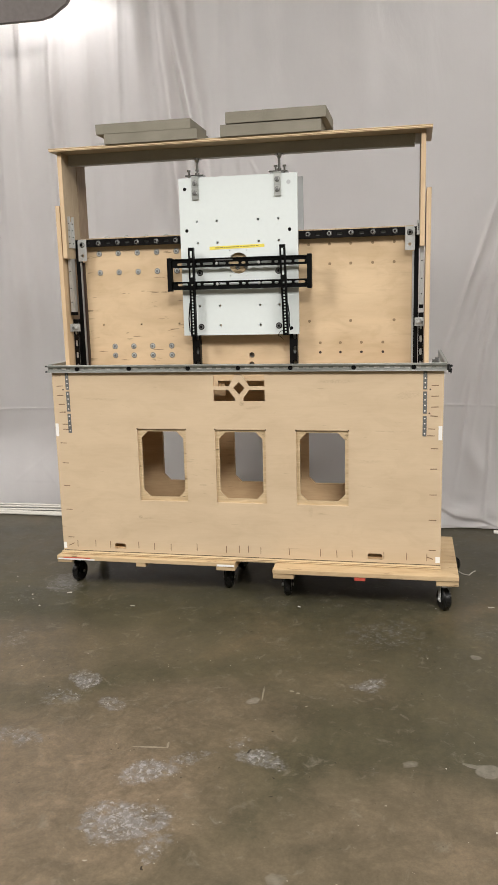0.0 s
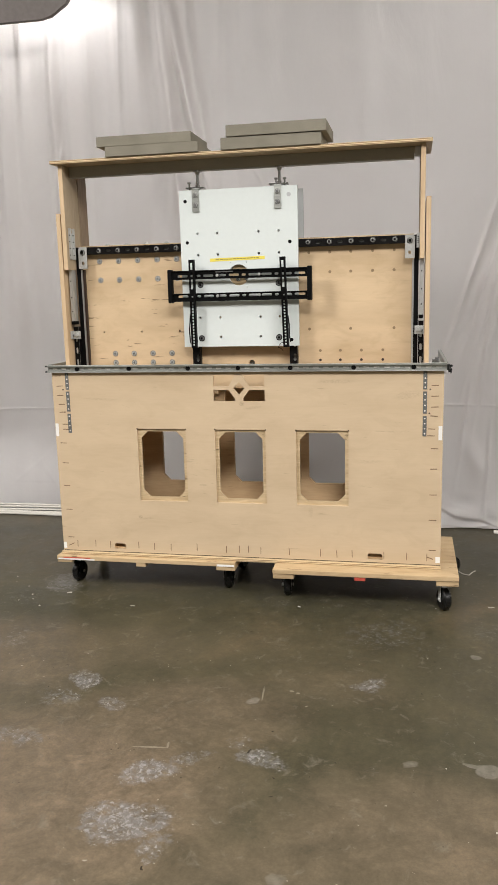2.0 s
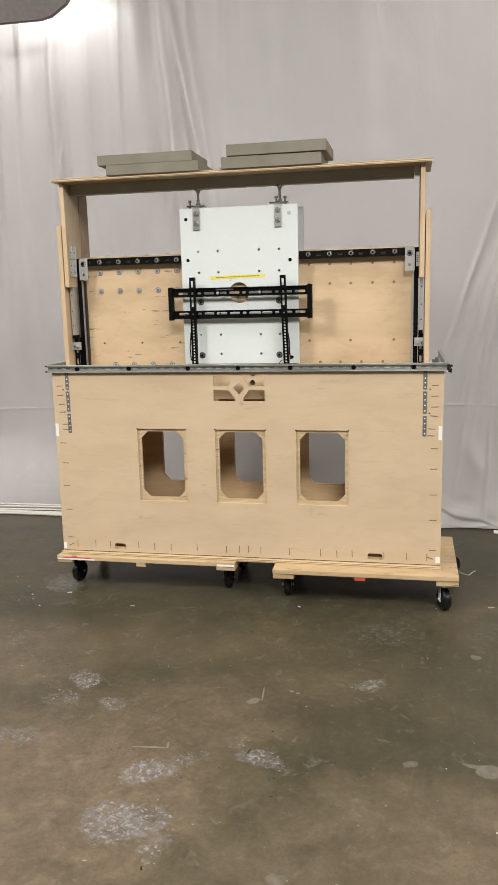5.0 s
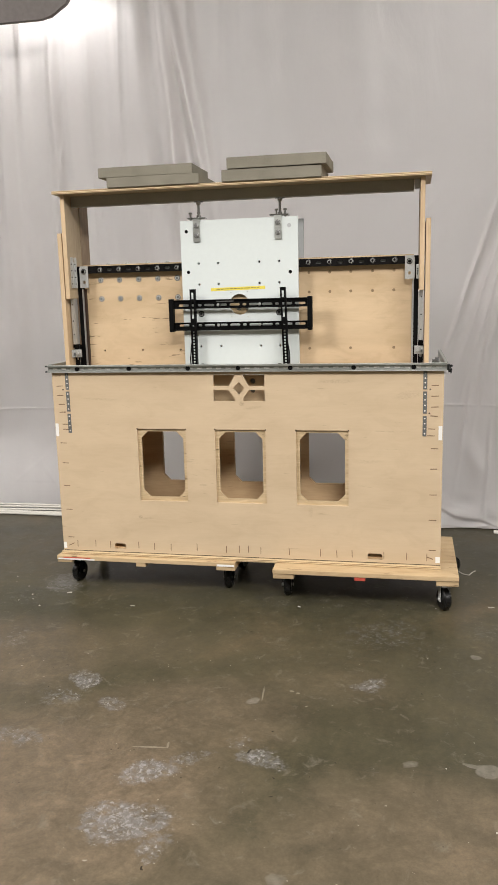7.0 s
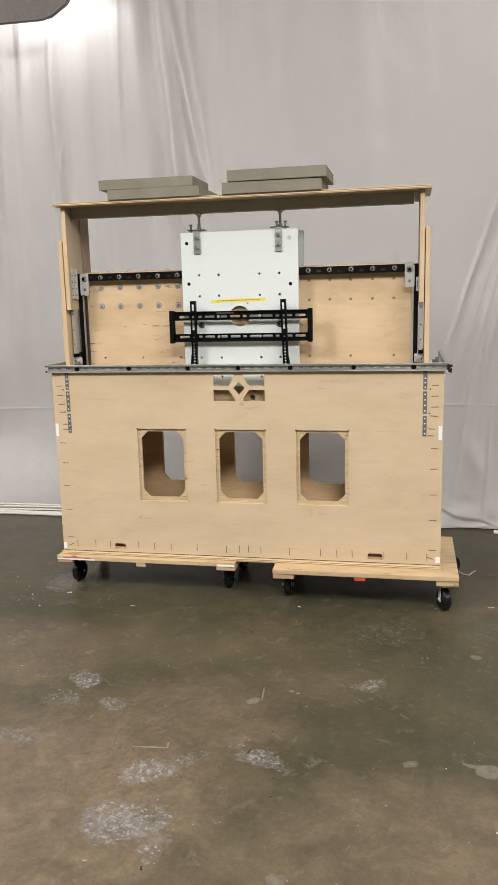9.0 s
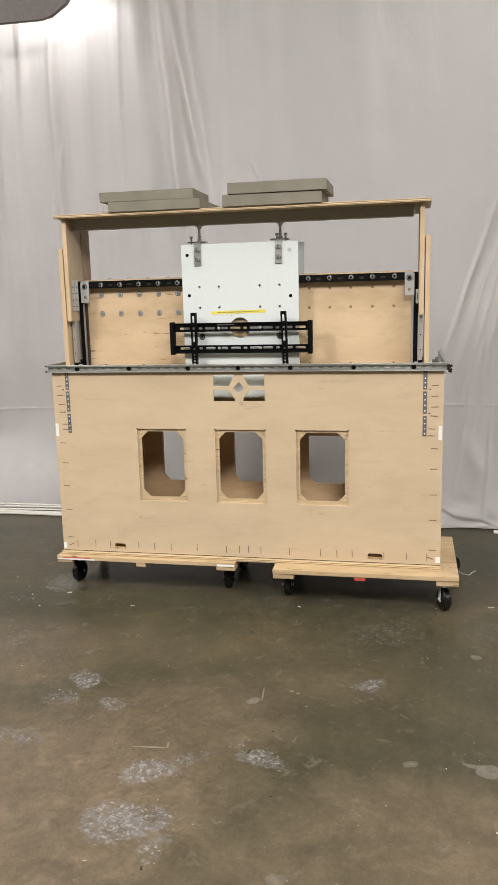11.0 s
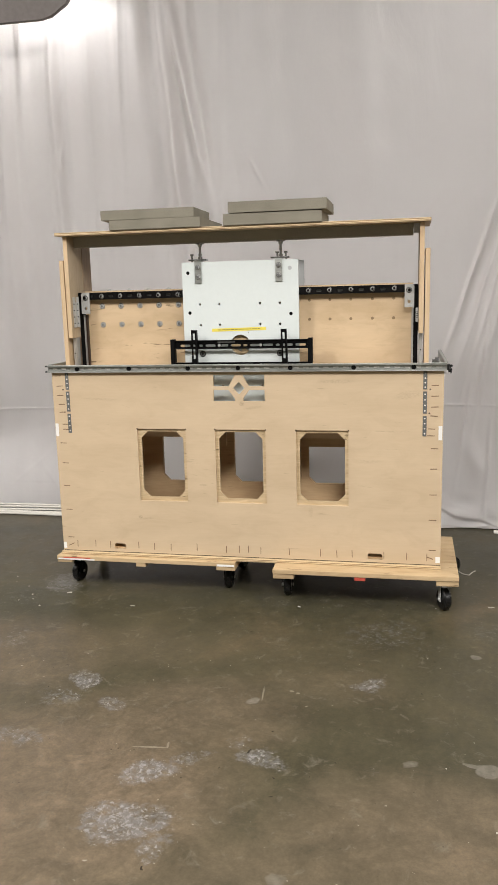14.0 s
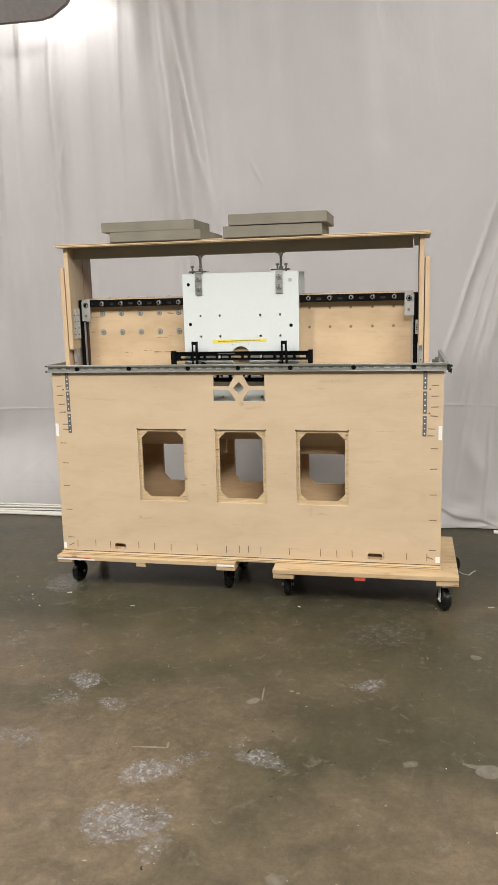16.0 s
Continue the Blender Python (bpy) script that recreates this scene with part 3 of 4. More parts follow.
    at(part("rail_backing", B(-0.853, 0.85, -0.003, -0.0005, z0 + 0.0005, z1 - 0.0005), TAPE, cab))
    at(part("rail_cap", B(-0.862, -0.8532, -0.016, -0.002, z1 - 0.007, z1 - 0.001, bevel=0.001), DARKM, cab))
    at(part("rail_cap", B(-0.862, -0.8532, -0.016, -0.002, z0 + 0.001, z0 + 0.007, bevel=0.001), DARKM, cab))
    at(part("rail_cap", B(0.8503, 0.860, -0.018, 0.004, z0 + 0.002, z1 - 0.006, bevel=0.001), DARKM, cab))
    knob = bmesh.new()
    cyl(knob, (0, 0, 0), (0, -1, 0), 0.0100, 0.006, 18, 0.0085)
    knob = mesh_of("rail_screw", knob, BLACK)
    for x in (-0.717, -0.479, -0.216, 0.001, 0.222, 0.482, 0.721):
        at(again("rail_screw", knob, cab, (x, -0.0062, 1.013)))
    # rails along the two side walls, not quite level
    for s in (-1, 1):
        side = bmesh.new()
        box(side, *sorted((s * 0.001, s * 0.014)), 0.0, 0.45, 0.0, 0.003)
        box(side, *sorted((s * 0.001, s * 0.014)), 0.0, 0.45, 0.026, 0.029)
        box(side, *sorted((s * 0.001, s * 0.004)), 0.0, 0.45, 0.003, 0.026)
        rail = at(part("side_rail", side, GALV, cab, "galvanised steel side rail"))
        rail.matrix_basis = rail.matrix_basis @ pose(s * 0.8405, 0.002, 1.0025, 2 if s > 0 else 0, 0, 1.5 if s > 0 else 0)
    clip = bmesh.new()
    box(clip, 0.795, 0.838, 0.16, 0.24, 1.0, 1.012, 0.002)
    box(clip, 0.800, 0.830, 0.19, 0.215, 1.012, 1.030, 0.003)
    cyl(clip, (0.815, 0.17, 1.012), (0, 0, 1), 0.008, 0.018, 8)
    at(part("latch", clip, ZINC, cab))
    keeper = bmesh.new()
    box(keeper, 0.806, 0.822, 0.120, 0.150, 1.0, 1.040, 0.001)
    box(keeper, 0.796, 0.806, 0.124, 0.146, 1.006, 1.032, 0.001)
    cyl(keeper, (0.814, 0.1198, 1.026), (0, -1, 0), 0.005, 0.004, 8)
    at(part("keeper", keeper, ZINC_DULL, cab, "small dark steel keeper"))
    catch = bmesh.new()
    box(catch, 0.858, 0.872, 0.002, 0.022, 1.012, 1.020, 0.001)
    box(catch, 0.856, 0.866, 0.004, 0.016, 0.990, 1.004, 0.001)
    tube(catch, [(0.858, 0.01, 1.016), (0.868, 0.006, 1.002), (0.866, 0.004, 0.986)], 0.0026, 6)
    at(part("catch", catch, DARKM, cab, "black plastic catch at the rail's end"))

    # perforated steel strips let into the panel
    for x, spans in ((-0.770, ((0.922, 0.995), (0.825, 0.914), (0.729, 0.815))), (0.767, ((0.922, 0.995), (0.824, 0.914), (0.731, 0.814)))):
        for z_lo, z_hi in spans:
            n = 4
            hs = [ring(x, z_lo + (k + 0.5) * (z_hi - z_lo) / n, 0.0034, 8) for k in range(n)]
            at(part("perforated_strip", pierced(rect(x - 0.0078, x + 0.0078, z_lo, z_hi), hs, -0.0016, -0.0002), ZINC_DULL, cab, "dull steel perforated strip"))
            for k in range(n):
                at(part("strip_rivet", cyl(bmesh.new(), (x, -0.0001, z_lo + (k + 0.5) * (z_hi - z_lo) / n), (0, -1, 0), 0.003, 0.001, 8), TAPE, cab))
    hole = mesh_of("pilot_hole", cyl(bmesh.new(), (0, 0.0002, 0), (0, -1, 0), 0.0032, 0.0006, 10), BLACK)
    for x, z in ((0.787, 0.922), (0.785, 0.825), (-0.791, 0.922), (-0.790, 0.822)):
        at(again("pilot_hole", hole, cab, (x, 0, z)))
    # router marks at the corners of the window rebates
    relief = mesh_of("corner_relief", cyl(bmesh.new(), (0, 0.0002, 0), (0, -1, 0), 0.0030, 0.0005, 8), UMBER)
    for x, w in WIN:
        for sx in (-1, 1):
            at(again("corner_relief", relief, cab, (x + sx * w / 2, 0, WZ1)))
    # staples
    flat = mesh_of("staple", B(-0.0145, 0.0145, -0.0008, 0.0002, -0.0016, 0.0016), STAPLE)
    tall = mesh_of("staple", B(-0.0013, 0.0013, -0.0008, 0.0002, -0.016, 0.016), STAPLE)
    rnd = random.Random(4)
    for x, z in ((-0.812, 0.983), (-0.806, 0.938), (-0.806, 0.897), (-0.802, 0.857), (-0.800, 0.822), (-0.790, 0.768), (-0.790, 0.745), (-0.806, 0.683), (-0.802, 0.592),
                 (-0.803, 0.487), (-0.800, 0.377), (-0.800, 0.246), (0.806, 0.938), (0.806, 0.895), (0.806, 0.851), (0.803, 0.814), (0.795, 0.761), (0.793, 0.733),
                 (0.808, 0.680), (0.806, 0.595), (0.806, 0.486), (0.805, 0.378), (0.806, 0.248)):
        at(again("staple", flat, cab, (x, 0, z), "", (0, rnd.uniform(-3, 3), 0)))
    for x in (-0.683, -0.612, -0.478, -0.404, -0.327, -0.207, -0.074, -0.016, 0.025, 0.08, 0.205, 0.34, 0.41, 0.475, 0.608, 0.702, 0.785, -0.77):
        at(again("staple", tall, cab, (x, 0, 0.218 + rnd.uniform(-0.003, 0.004)), "", (0, rnd.uniform(-3, 3), 0)))
    at(again("staple", flat, cab, (-0.80, 0, 0.212), "", (0, -25, 0)))
    at(again("staple", flat, cab, (0.797, 0, 0.214), "", (0, 20, 0)))
    for x, z, w, h in ((-0.831, 0.742, 0.014, 0.058), (0.830, 0.744, 0.015, 0.058), (-0.832, 0.207, 0.014, 0.028), (0.829, 0.207, 0.018, 0.026)):
        at(part("tape_scrap", B(x - w / 2, x + w / 2, -0.0006, -0.0001, z - h / 2, z + h / 2), TAPE, cab, "white tape scrap"))
    return cab




# ---------------------------------------------------------------- the dollies
def caster(parent, x, y, top, swivel, metal, r=0.047):
    c = new("caster", mesh_of("caster", box(bmesh.new(), -0.036, 0.036, -0.036, 0.036, -0.004, 0.0, 0.001), ZINC_DULL))
    c.parent = parent
    c.matrix_basis = pose(x, y, top, 0, 0, swivel)
    drop = r - top
    fork = bmesh.new()
    cyl(fork, (0, 0, -0.012), (0, 0, 1), 0.022, 0.008, 14)
    for s in (-1, 1):
        box(fork, s * 0.021 - 0.0015, s * 0.021 + 0.0015, 0.016, 0.038, drop - 0.010, -0.012, 0.001)
    box(fork, -0.0225, 0.0225, -0.006, 0.03, -0.016, -0.012, 0.001)
    part("fork", fork, metal, c, "steel caster fork")
    wheel = bmesh.new()
    for x0, h, ra, rb in ((-0.0155, 0.006, r - 0.006, r), (-0.0095, 0.019, r, r), (0.0095, 0.006, r, r - 0.006)):
        cyl(wheel, (x0, 0.028, drop), (1, 0, 0), ra, h, 28, rb)
    part("wheel", wheel, DARKM, c, "black rubber wheel", True)
    part("axle", cyl(bmesh.new(), (-0.026, 0.028, drop), (1, 0, 0), 0.007, 0.052, 6), ZINC, c)
    for x0 in (-0.0168, 0.0156):
        part("rim", cyl(bmesh.new(), (x0, 0.028, drop), (1, 0, 0), r * 0.56, 0.0012, 20), DARKM, c)
    return c


def dolly(x0, x1, y0, y1, top, planks, label, blocks, casters, accent):
    d = thing("dolly", (0, 0, 0), label, "dolly", "moving dollies under the cabinet")
    step = (y1 - y0) / planks
    for k in range(planks):
        part("plank", B(x0, x1, y0 + k * step + 0.004 * (k > 0), y0 + (k + 1) * step - 0.004 * (k < planks - 1), top - 0.019, top, bevel=0.002), PINE, d)
    for bx0, bx1, drop, material in blocks:
        part("cross_bar", B(bx0, bx1, y0 + 0.003, y1 - 0.003, top - 0.0195 - drop, top - 0.0195, bevel=0.002), material, d, accent if material is RED else "")
    for x, y, swivel, under in casters:
        caster(d, x, y, top - 0.0195 - under, swivel, ZINC if x > 0.8 and y < 0.1 else STRUT)
    return d


def dollies():
    top = BOT - 0.0185
    dolly(0.145, 0.912, -0.090, 0.460, top, 3, "pine plank dolly on black casters under the cabinet",
          ((0.146, 0.235, 0.022, PINE), (0.823, 0.911, 0.022, PINE), (0.49, 0.535, 0.016, RED)),
          ((0.190, 0.03, 8, 0.022), (0.868, -0.045, 22, 0.022), (0.19, 0.39, 30, 0.022), (0.874, 0.41, -80, 0.022)), "red painted cross bar")
    d = dolly(-0.862, -0.03, -0.034, 0.42, top, 3, "pale pine dolly with taped corners under the cabinet",
              ((-0.861, -0.79, 0.012, PINE), (-0.115, -0.031, 0.018, PINE), (-0.485, -0.44, 0.018, PINE)),
              ((-0.825, 0.082, -12, 0.012), (-0.09, 0.085, 2, 0.018), (-0.80, 0.35, 20, 0.012), (-0.09, 0.35, -15, 0.018)), "")
    part("tape_strip", B(-0.855, -0.68, -0.0352, -0.0342, top - 0.017, top - 0.011), TAPE, d, "white tape strip")
    part("tape_strip", B(-0.83, -0.70, -0.0352, -0.0342, top - 0.009, top - 0.005), RED, d, "red printed tape strip")
    part("tape_strip", B(-0.112, -0.034, -0.0352, -0.0342, top - 0.018, top - 0.009), TAPE, d, "white tape strip")


# ---------------------------------------------------------------- the middle stage
STAGE_TOP = 1.571


def middle_stage():
    st = thing("middle_lift_stage", (0, 0, 0), "sliding plywood board with black steel struts and zinc bolts", "lift stage")
    holes = [ring(x, 1.196, 0.0045, 8) for x in (-0.635, -0.458, -0.284)]
    holes += [ring(0.035, 1.056, 0.0125, 14), ring(0.034, 1.016, 0.0125, 14)]
    dots = [(x, 1.196) for x in (0.287, 0.460, 0.639)] + [(x, 1.431) for x in (0.287, 0.374, 0.461, 0.550, 0.637)]
    dots += [(x, 1.105) for x in (0.332, 0.417, 0.505, 0.594)]
    dots += [(x, 1.511) for x in (0.287, 0.374, 0.461, 0.550, 0.637)]
    low = 0.919
    outline = [(-0.715, low), (-0.12, low), (-0.12, low + 0.026), (0.12, low + 0.026), (0.12, low), (0.715, low), (0.715, STAGE_TOP), (-0.715, STAGE_TOP)]
    board = part("backboard", pierced(outline, holes, 0.130, 0.148), BIRCH_B, st, "birch plywood board with torn veneer and bolt holes")
    filler = mesh_of("filled_hole", cyl(bmesh.new(), (0, 0.0004, 0), (0, -1, 0), 0.0066, 0.0010, 10, 0.0060), PLUGGED)
    for x, z in dots:
        again("filled_hole", filler, board, (x, 0.1300, z))
    open_hole = mesh_of("bolt_hole", cyl(bmesh.new(), (0, 0.0004, 0), (0, -1, 0), 0.0058, 0.0008, 10), UMBER)
    for x in (0.332, 0.417, 0.505, 0.594):
        again("bolt_hole", open_hole, board, (x, 0.1300, 1.065))
    plug = mesh_of("hole_backing", cyl(bmesh.new(), (0, 0, 0), (0, -1, 0), 0.0150, 0.002, 14), ZINC_DULL)
    for x, z in ((0.035, 1.056), (0.034, 1.016), (-0.635, 1.196), (-0.458, 1.196), (-0.284, 1.196)):
        again("hole_backing", plug, board, (x, 0.1502, z))
    part("top_edge", B(-0.715, 0.715, 0.1302, 0.1478, STAGE_TOP, STAGE_TOP + 0.001), EDGE_H, st)
    part("stiffener", B(0.16, 0.70, 0.150, 0.168, 0.878, 1.0), INNER, st)
    part("stiffener", B(-0.26, -0.095, 0.150, 0.168, 0.878, 1.0), INNER, st)
    # black slotted strut along the top
    slots = [stadium(x0 + 0.0876 * i, 1.549, 0.012, 0.005, n=4) for x0 in (-0.583, 0.331) for i in range(4)]
    slots += [stadium(-0.672, 1.549, 0.006, 0.0055, n=4)]
    strut = part("top_strut", pierced(rect(-0.735, 0.735, 1.5345, 1.5655), slots, 0.100, 0.1025), STRUT, st, "black slotted steel strut")
    flange = bmesh.new()
    box(flange, -0.735, 0.735, 0.1026, 0.1298, 1.5625, 1.5655)
    box(flange, -0.735, 0.735, 0.1026, 0.1298, 1.5345, 1.5375)
    part("strut_flange", flange, STRUT, strut)
    part("strut_bed", B(-0.70, 0.70, 0.110, 0.112, 1.5376, 1.5624), ZINC_DULL, strut)
    bolt = bolt_mesh("bolt", 0.0112, 0.0068, 0.005, None, True, STRUT)
    for i in range(5):
        again("bolt", bolt, strut, (-0.627 + 0.0872 * i, 0.0998, 1.548))
        again("bolt", bolt, strut, (0.287 + 0.088 * i, 0.0998, 1.551))
    small = bolt_mesh("bolt", 0.0128, 0.0062, 0.0035)
    for i in range(5):
        for z in (1.505, 1.4235):
            again("bolt", small, board, (-0.637 + 0.0878 * i, 0.1298, z))
    for i in range(4):
        for z in (1.1005, 1.0605):
            again("bolt", small, board, (-0.587 + 0.0878 * i, 0.1298, z))
    nut = mesh_of("bolt_end", cyl(cyl(bmesh.new(), (0, 0, 0), (0, 0, 1), 0.012, 0.003, 12), (0, 0, 0.003), (0, 0, 1), 0.006, 0.004, 6), ZINC)
    for i in range(5):
        again("bolt_end", nut, board, (-0.60 + 0.09 * i, 0.139, STAGE_TOP + 0.001))
    for s in (-1, 1):
        # zinc corner plate
        cp = pierced(rect(*sorted((s * 0.681, s * 0.716)), 1.474, 1.566), [ring(s * 0.699, 1.497, 0.0068, 10)], 0.094, 0.0975)
        plate = part("corner_plate", cp, ZINC, st, "zinc corner bracket")
        again("bolt", bolt_mesh("bolt", 0.0122, 0.0085, 0.008, None, True, STRUT), plate, (s * 0.699, 0.0938, 1.543))
        part("side_tab", B(*sorted((s * 0.716, s * 0.7195)), 0.094, 0.14, 1.474, 1.56), ZINC, plate)
        part("bracket_stop", B(*sorted((s * 0.7205, s * 0.7335)), 0.0955, 0.0995, 1.53, 1.566, bevel=0.002), BLACK, plate)
        # upright strut with a pale edge
        v = bmesh.new()
        box(v, *sorted((s * 0.717, s * 0.735)), 0.104, 0.146, 0.75, 1.534)
        part("side_strut", v, STRUT, st, "black steel upright strut")
        part("strut_edge", B(*sorted((s * 0.7135, s * 0.7165)), 0.104, 0.1295, 0.75, 1.470), ALU, st)
        part("strut_lining", B(*sorted((s * (0.7045 if s < 0 else 0.7095), s * 0.7132)), 0.116, 0.1295, 0.75, 1.470), UMBER if s < 0 else ALU, st, "dark brown strip beside the strut" if s < 0 else "")
        # short slotted strut lower down
        hs = [stadium(s * 0.747, 0.86 + 0.052 * i, 0.014, 0.0048, True) for i in range(7)]
        ls = part("lower_strut", pierced(rect(*sorted((s * 0.737, s * 0.757)), 0.8, 1.225), hs, 0.080, 0.083), STRUT, st, "black slotted strut")
        part("strut_bed", B(*sorted((s * 0.737, s * 0.757)), 0.0845, 0.086, 0.8, 1.225), ALU, ls)
        part("strut_side", B(*sorted((s * 0.7371, s * 0.739)), 0.083, 0.110, 0.8, 1.225), STRUT, ls)
        rb = bmesh.new()
        box(rb, *sorted((s * 0.722, s * 0.759)), 0.068, 0.072, 1.172, 1.206, 0.001)
        box(rb, *sorted((s * 0.755, s * 0.759)), 0.045, 0.08, 1.172, 1.206, 0.001)
        roller = part("roller_bracket", rb, ZINC, st, "zinc roller bracket")
        again("bolt", bolt_mesh("bolt", 0.012, 0.009, 0.010, None, False), roller, (s * 0.736, 0.0678, 1.191))
        again("bolt", bolt_mesh("bolt", 0.006, 0.005, 0.005), roller, (s * 0.753, 0.0678, 1.187))
        # outer upright board
        part("outer_upright", B(*sorted((s * 0.7605, s * 0.779)), 0.02, 0.25, 0.75, 1.703, bevel=0.001), EDGE_V, st, "birch plywood upright board")
    # two struts behind the white plate
    for x in (-0.203, 0.222):
        hs = [stadium(x + 0.006, 0.84 + 0.06 * i, 0.016, 0.006, True) for i in range(9)]
        g = part("guide_strut", pierced(rect(x - 0.0165, x + 0.0165, 0.80, 1.50), hs, 0.098, 0.101), STRUT, st, "black slotted guide strut")
        part("strut_side", B(x - 0.0165, x - 0.0135, 0.101, 0.1295, 0.80, 1.50), STRUT, g)
        part("strut_side", B(x + 0.0135, x + 0.0165, 0.101, 0.1295, 0.80, 1.50), STRUT, g)
        part("strut_bed", B(x - 0.0134, x + 0.0134, 0.126, 0.1295, 0.80, 1.50), ALU, g)
    return st


# ---------------------------------------------------------------- the upper stage
SHELF0, SHELF1 = 1.9165, 1.930


def upper_stage():
    st = thing("upper_lift_stage", (0, 0, 0), "birch plywood shelf frame carrying a white plate and a screen mount", "lift stage")
    shelf = part("top_shelf", B(-0.780, 0.780, -0.004, 0.285, SHELF0, SHELF1, bevel=0.001), BIRCH, st, "birch plywood top shelf")
    part("shelf_edge", B(-0.7795, 0.7795, -0.0065, -0.0042, SHELF0 + 0.0008, SHELF1 - 0.0008), EDGE_H, shelf, "layered plywood edge")
    part("apron", B(-0.735, 0.713, 0.084, 0.122, 1.8715, SHELF0 - 0.0005, bevel=0.001), APRON, st, "olive-grey steel apron under the shelf")
    for s in (-1, 1):
        up = part("inner_upright", B(*sorted((s * 0.7375, s * 0.756)), 0.022, 0.168, 1.485, SHELF0 - 0.0005, bevel=0.001), BIRCH_V, st, "stained birch plywood upright")
        part("rear_upright", B(*sorted((s * 0.735, s * 0.755)), 0.169, 0.262, 1.487, SHELF0 - 0.0005, bevel=0.001), STAINED, st, "dark-stained rear upright board")
        part("upright_edge", B(*sorted((s * 0.738, s * 0.7555)), 0.0195, 0.0218, 1.4855, SHELF0 - 0.001), EDGE_V, up)
        sl = bmesh.new()
        x0, x1 = sorted((s * 0.7255, s * 0.737))
        hi = 1.66 if s < 0 else 1.585
        box(sl, x0, x1, 0.040, 0.046, 1.53, hi, 0.001)
        box(sl, x0, x1, 0.078, 0.084, 1.53, hi, 0.001)
        box(sl, *sorted((s * 0.7340, s * 0.737)), 0.046, 0.078, 1.53, hi - 0.02)
        bracket = part("slide_bracket", sl, ALU, st, "aluminium slide bracket")
        for k in range(4):
            for y in (0.0396, 0.0776):
                part("slide_hole", cyl(bmesh.new(), (s * 0.731, y, 1.548 + k * (hi - 1.56) / 3.6), (0, -1, 0), 0.0026, 0.0006, 8), STRUT, bracket)
        part("angle_plate", B(*sorted((s * 0.7150, s * 0.7365)), 0.090, 0.125, 1.880, 1.916, bevel=0.001), ZINC, st)
    # white plates clamped before and behind the board
    ph = [ring(x, z, 0.0054, 8) for x in (-0.172, -0.088, 0.087, 0.171) for z in (1.617, 1.530)]
    ph += [ring(x, z, 0.0054, 8) for x in (-0.173, -0.085, 0.088, 0.170) for z in (1.270, 1.188) if not (abs(x) > 0.16 and z < 1.2)]
    ph += [ring(x, z, 0.0075, 12) for x, z in ((-0.221, 1.749), (-0.218, 1.582), (0.217, 1.572), (0.219, 1.172))]
    ph += [ring(-0.001, 1.444, 0.043, 36)]
    ph += [ring(x, z, 0.0025, 6) for x in (-0.036, 0.034) for z in (1.495, 1.393)]
    plate = part("white_plate", pierced(rect(-0.2465, 0.2505, 1.147, 1.793), ph, 0.070, 0.086), WHITEP, st, "white plastic plate with drilled holes", False)
    part("rear_plate", B(-0.246, 0.258, 0.190, 0.202, 1.145, 1.793, bevel=0.001), GREYP, st, "grey plastic rear plate")
    part("plate_hub", cyl(bmesh.new(), (-0.001, 0.0895, 1.444), (0, -1, 0), 0.0425, 0.003, 36), LINER, plate, "bare plywood disc in the plate's hole")
    hubbolt = bolt_mesh("bolt", 0.010, 0.006, 0.004)
    again("bolt", hubbolt, plate, (-0.006, 0.0863, 1.428))
    again("bolt", hubbolt, plate, (0.030, 0.0863, 1.430))
    part("plug", cyl(bmesh.new(), (0.215, 0.0698, 1.758), (0, -1, 0), 0.0085, 0.0012, 14), GREYP, plate, "grey hole plug")
    for x, z in ((-0.221, 1.749), (-0.218, 1.582), (0.217, 1.572), (0.219, 1.172)):
        part("plug", cyl(bmesh.new(), (x, 0.0715, z), (0, -1, 0), 0.0073, 0.001, 12), BLACK, plate, "black hole plug")
    big = bolt_mesh("bolt", 0.0135, 0.006, 0.004, ZINC_DULL, True, STRUT)
    for x, z in ((-0.167, 1.408), (0.168, 1.408), (-0.169, 1.183), (0.166, 1.183)):
        again("bolt", big, plate, (x, 0.0698, z))
    label = part("label_strip", B(-0.1225, 0.111, 0.0693, 0.0698, 1.5035, 1.5165), YELLOW, plate, "yellow warning label strip")
    x = -0.098
    rnd = random.Random(2)
    label.matrix_basis = pose(-0.006, 0, 1.510, 0, -1.1, 0) @ pose(0.006, 0, -1.510)
    bars = bmesh.new()
    while x < 0.085:
        w = rnd.uniform(0.006, 0.016)
        box(bars, x, x + w, 0.0690, 0.0692, 1.5085, 1.5120)
        x += w + 0.003
    part("print_bars", bars, INK, label, "dark unreadable print")
    # levelling brackets on top of the plate
    for x, dx in ((-0.175, -1), (0.170, 1)):
        b = bmesh.new()
        box(b, x - 0.0145, x + 0.0145, 0.064, 0.0695, 1.705, 1.797, 0.001)
        box(b, x - 0.0145, x + 0.0145, 0.064, 0.098, 1.7935, 1.7985, 0.001)
        br = part("level_bracket", b, GALV, st, "zinc angle bracket")
        for z in (1.771, 1.731):
            again("bolt", bolt_mesh("bolt", 0.0112, 0.0074, 0.007, None, True, ZINC_DULL), br, (x, 0.0638, z))
        part("clamp_bar", B(x - 0.036 - 0.006 * (dx < 0), x + 0.036 + 0.006 * (dx > 0), 0.072, 0.110, 1.799, 1.805, bevel=0.001), CHROME, br)
        pin = bmesh.new()
        cyl(pin, (x + 0.004, 0.098, 1.805), (0, 0, 1), 0.0055, 0.052, 12)
        cyl(pin, (x + 0.004, 0.098, 1.857), (0, 0, 1), 0.008, 0.010, 16, 0.012)
        cyl(pin, (x + 0.004, 0.098, 1.867), (0, 0, 1), 0.019, 0.0045, 18)
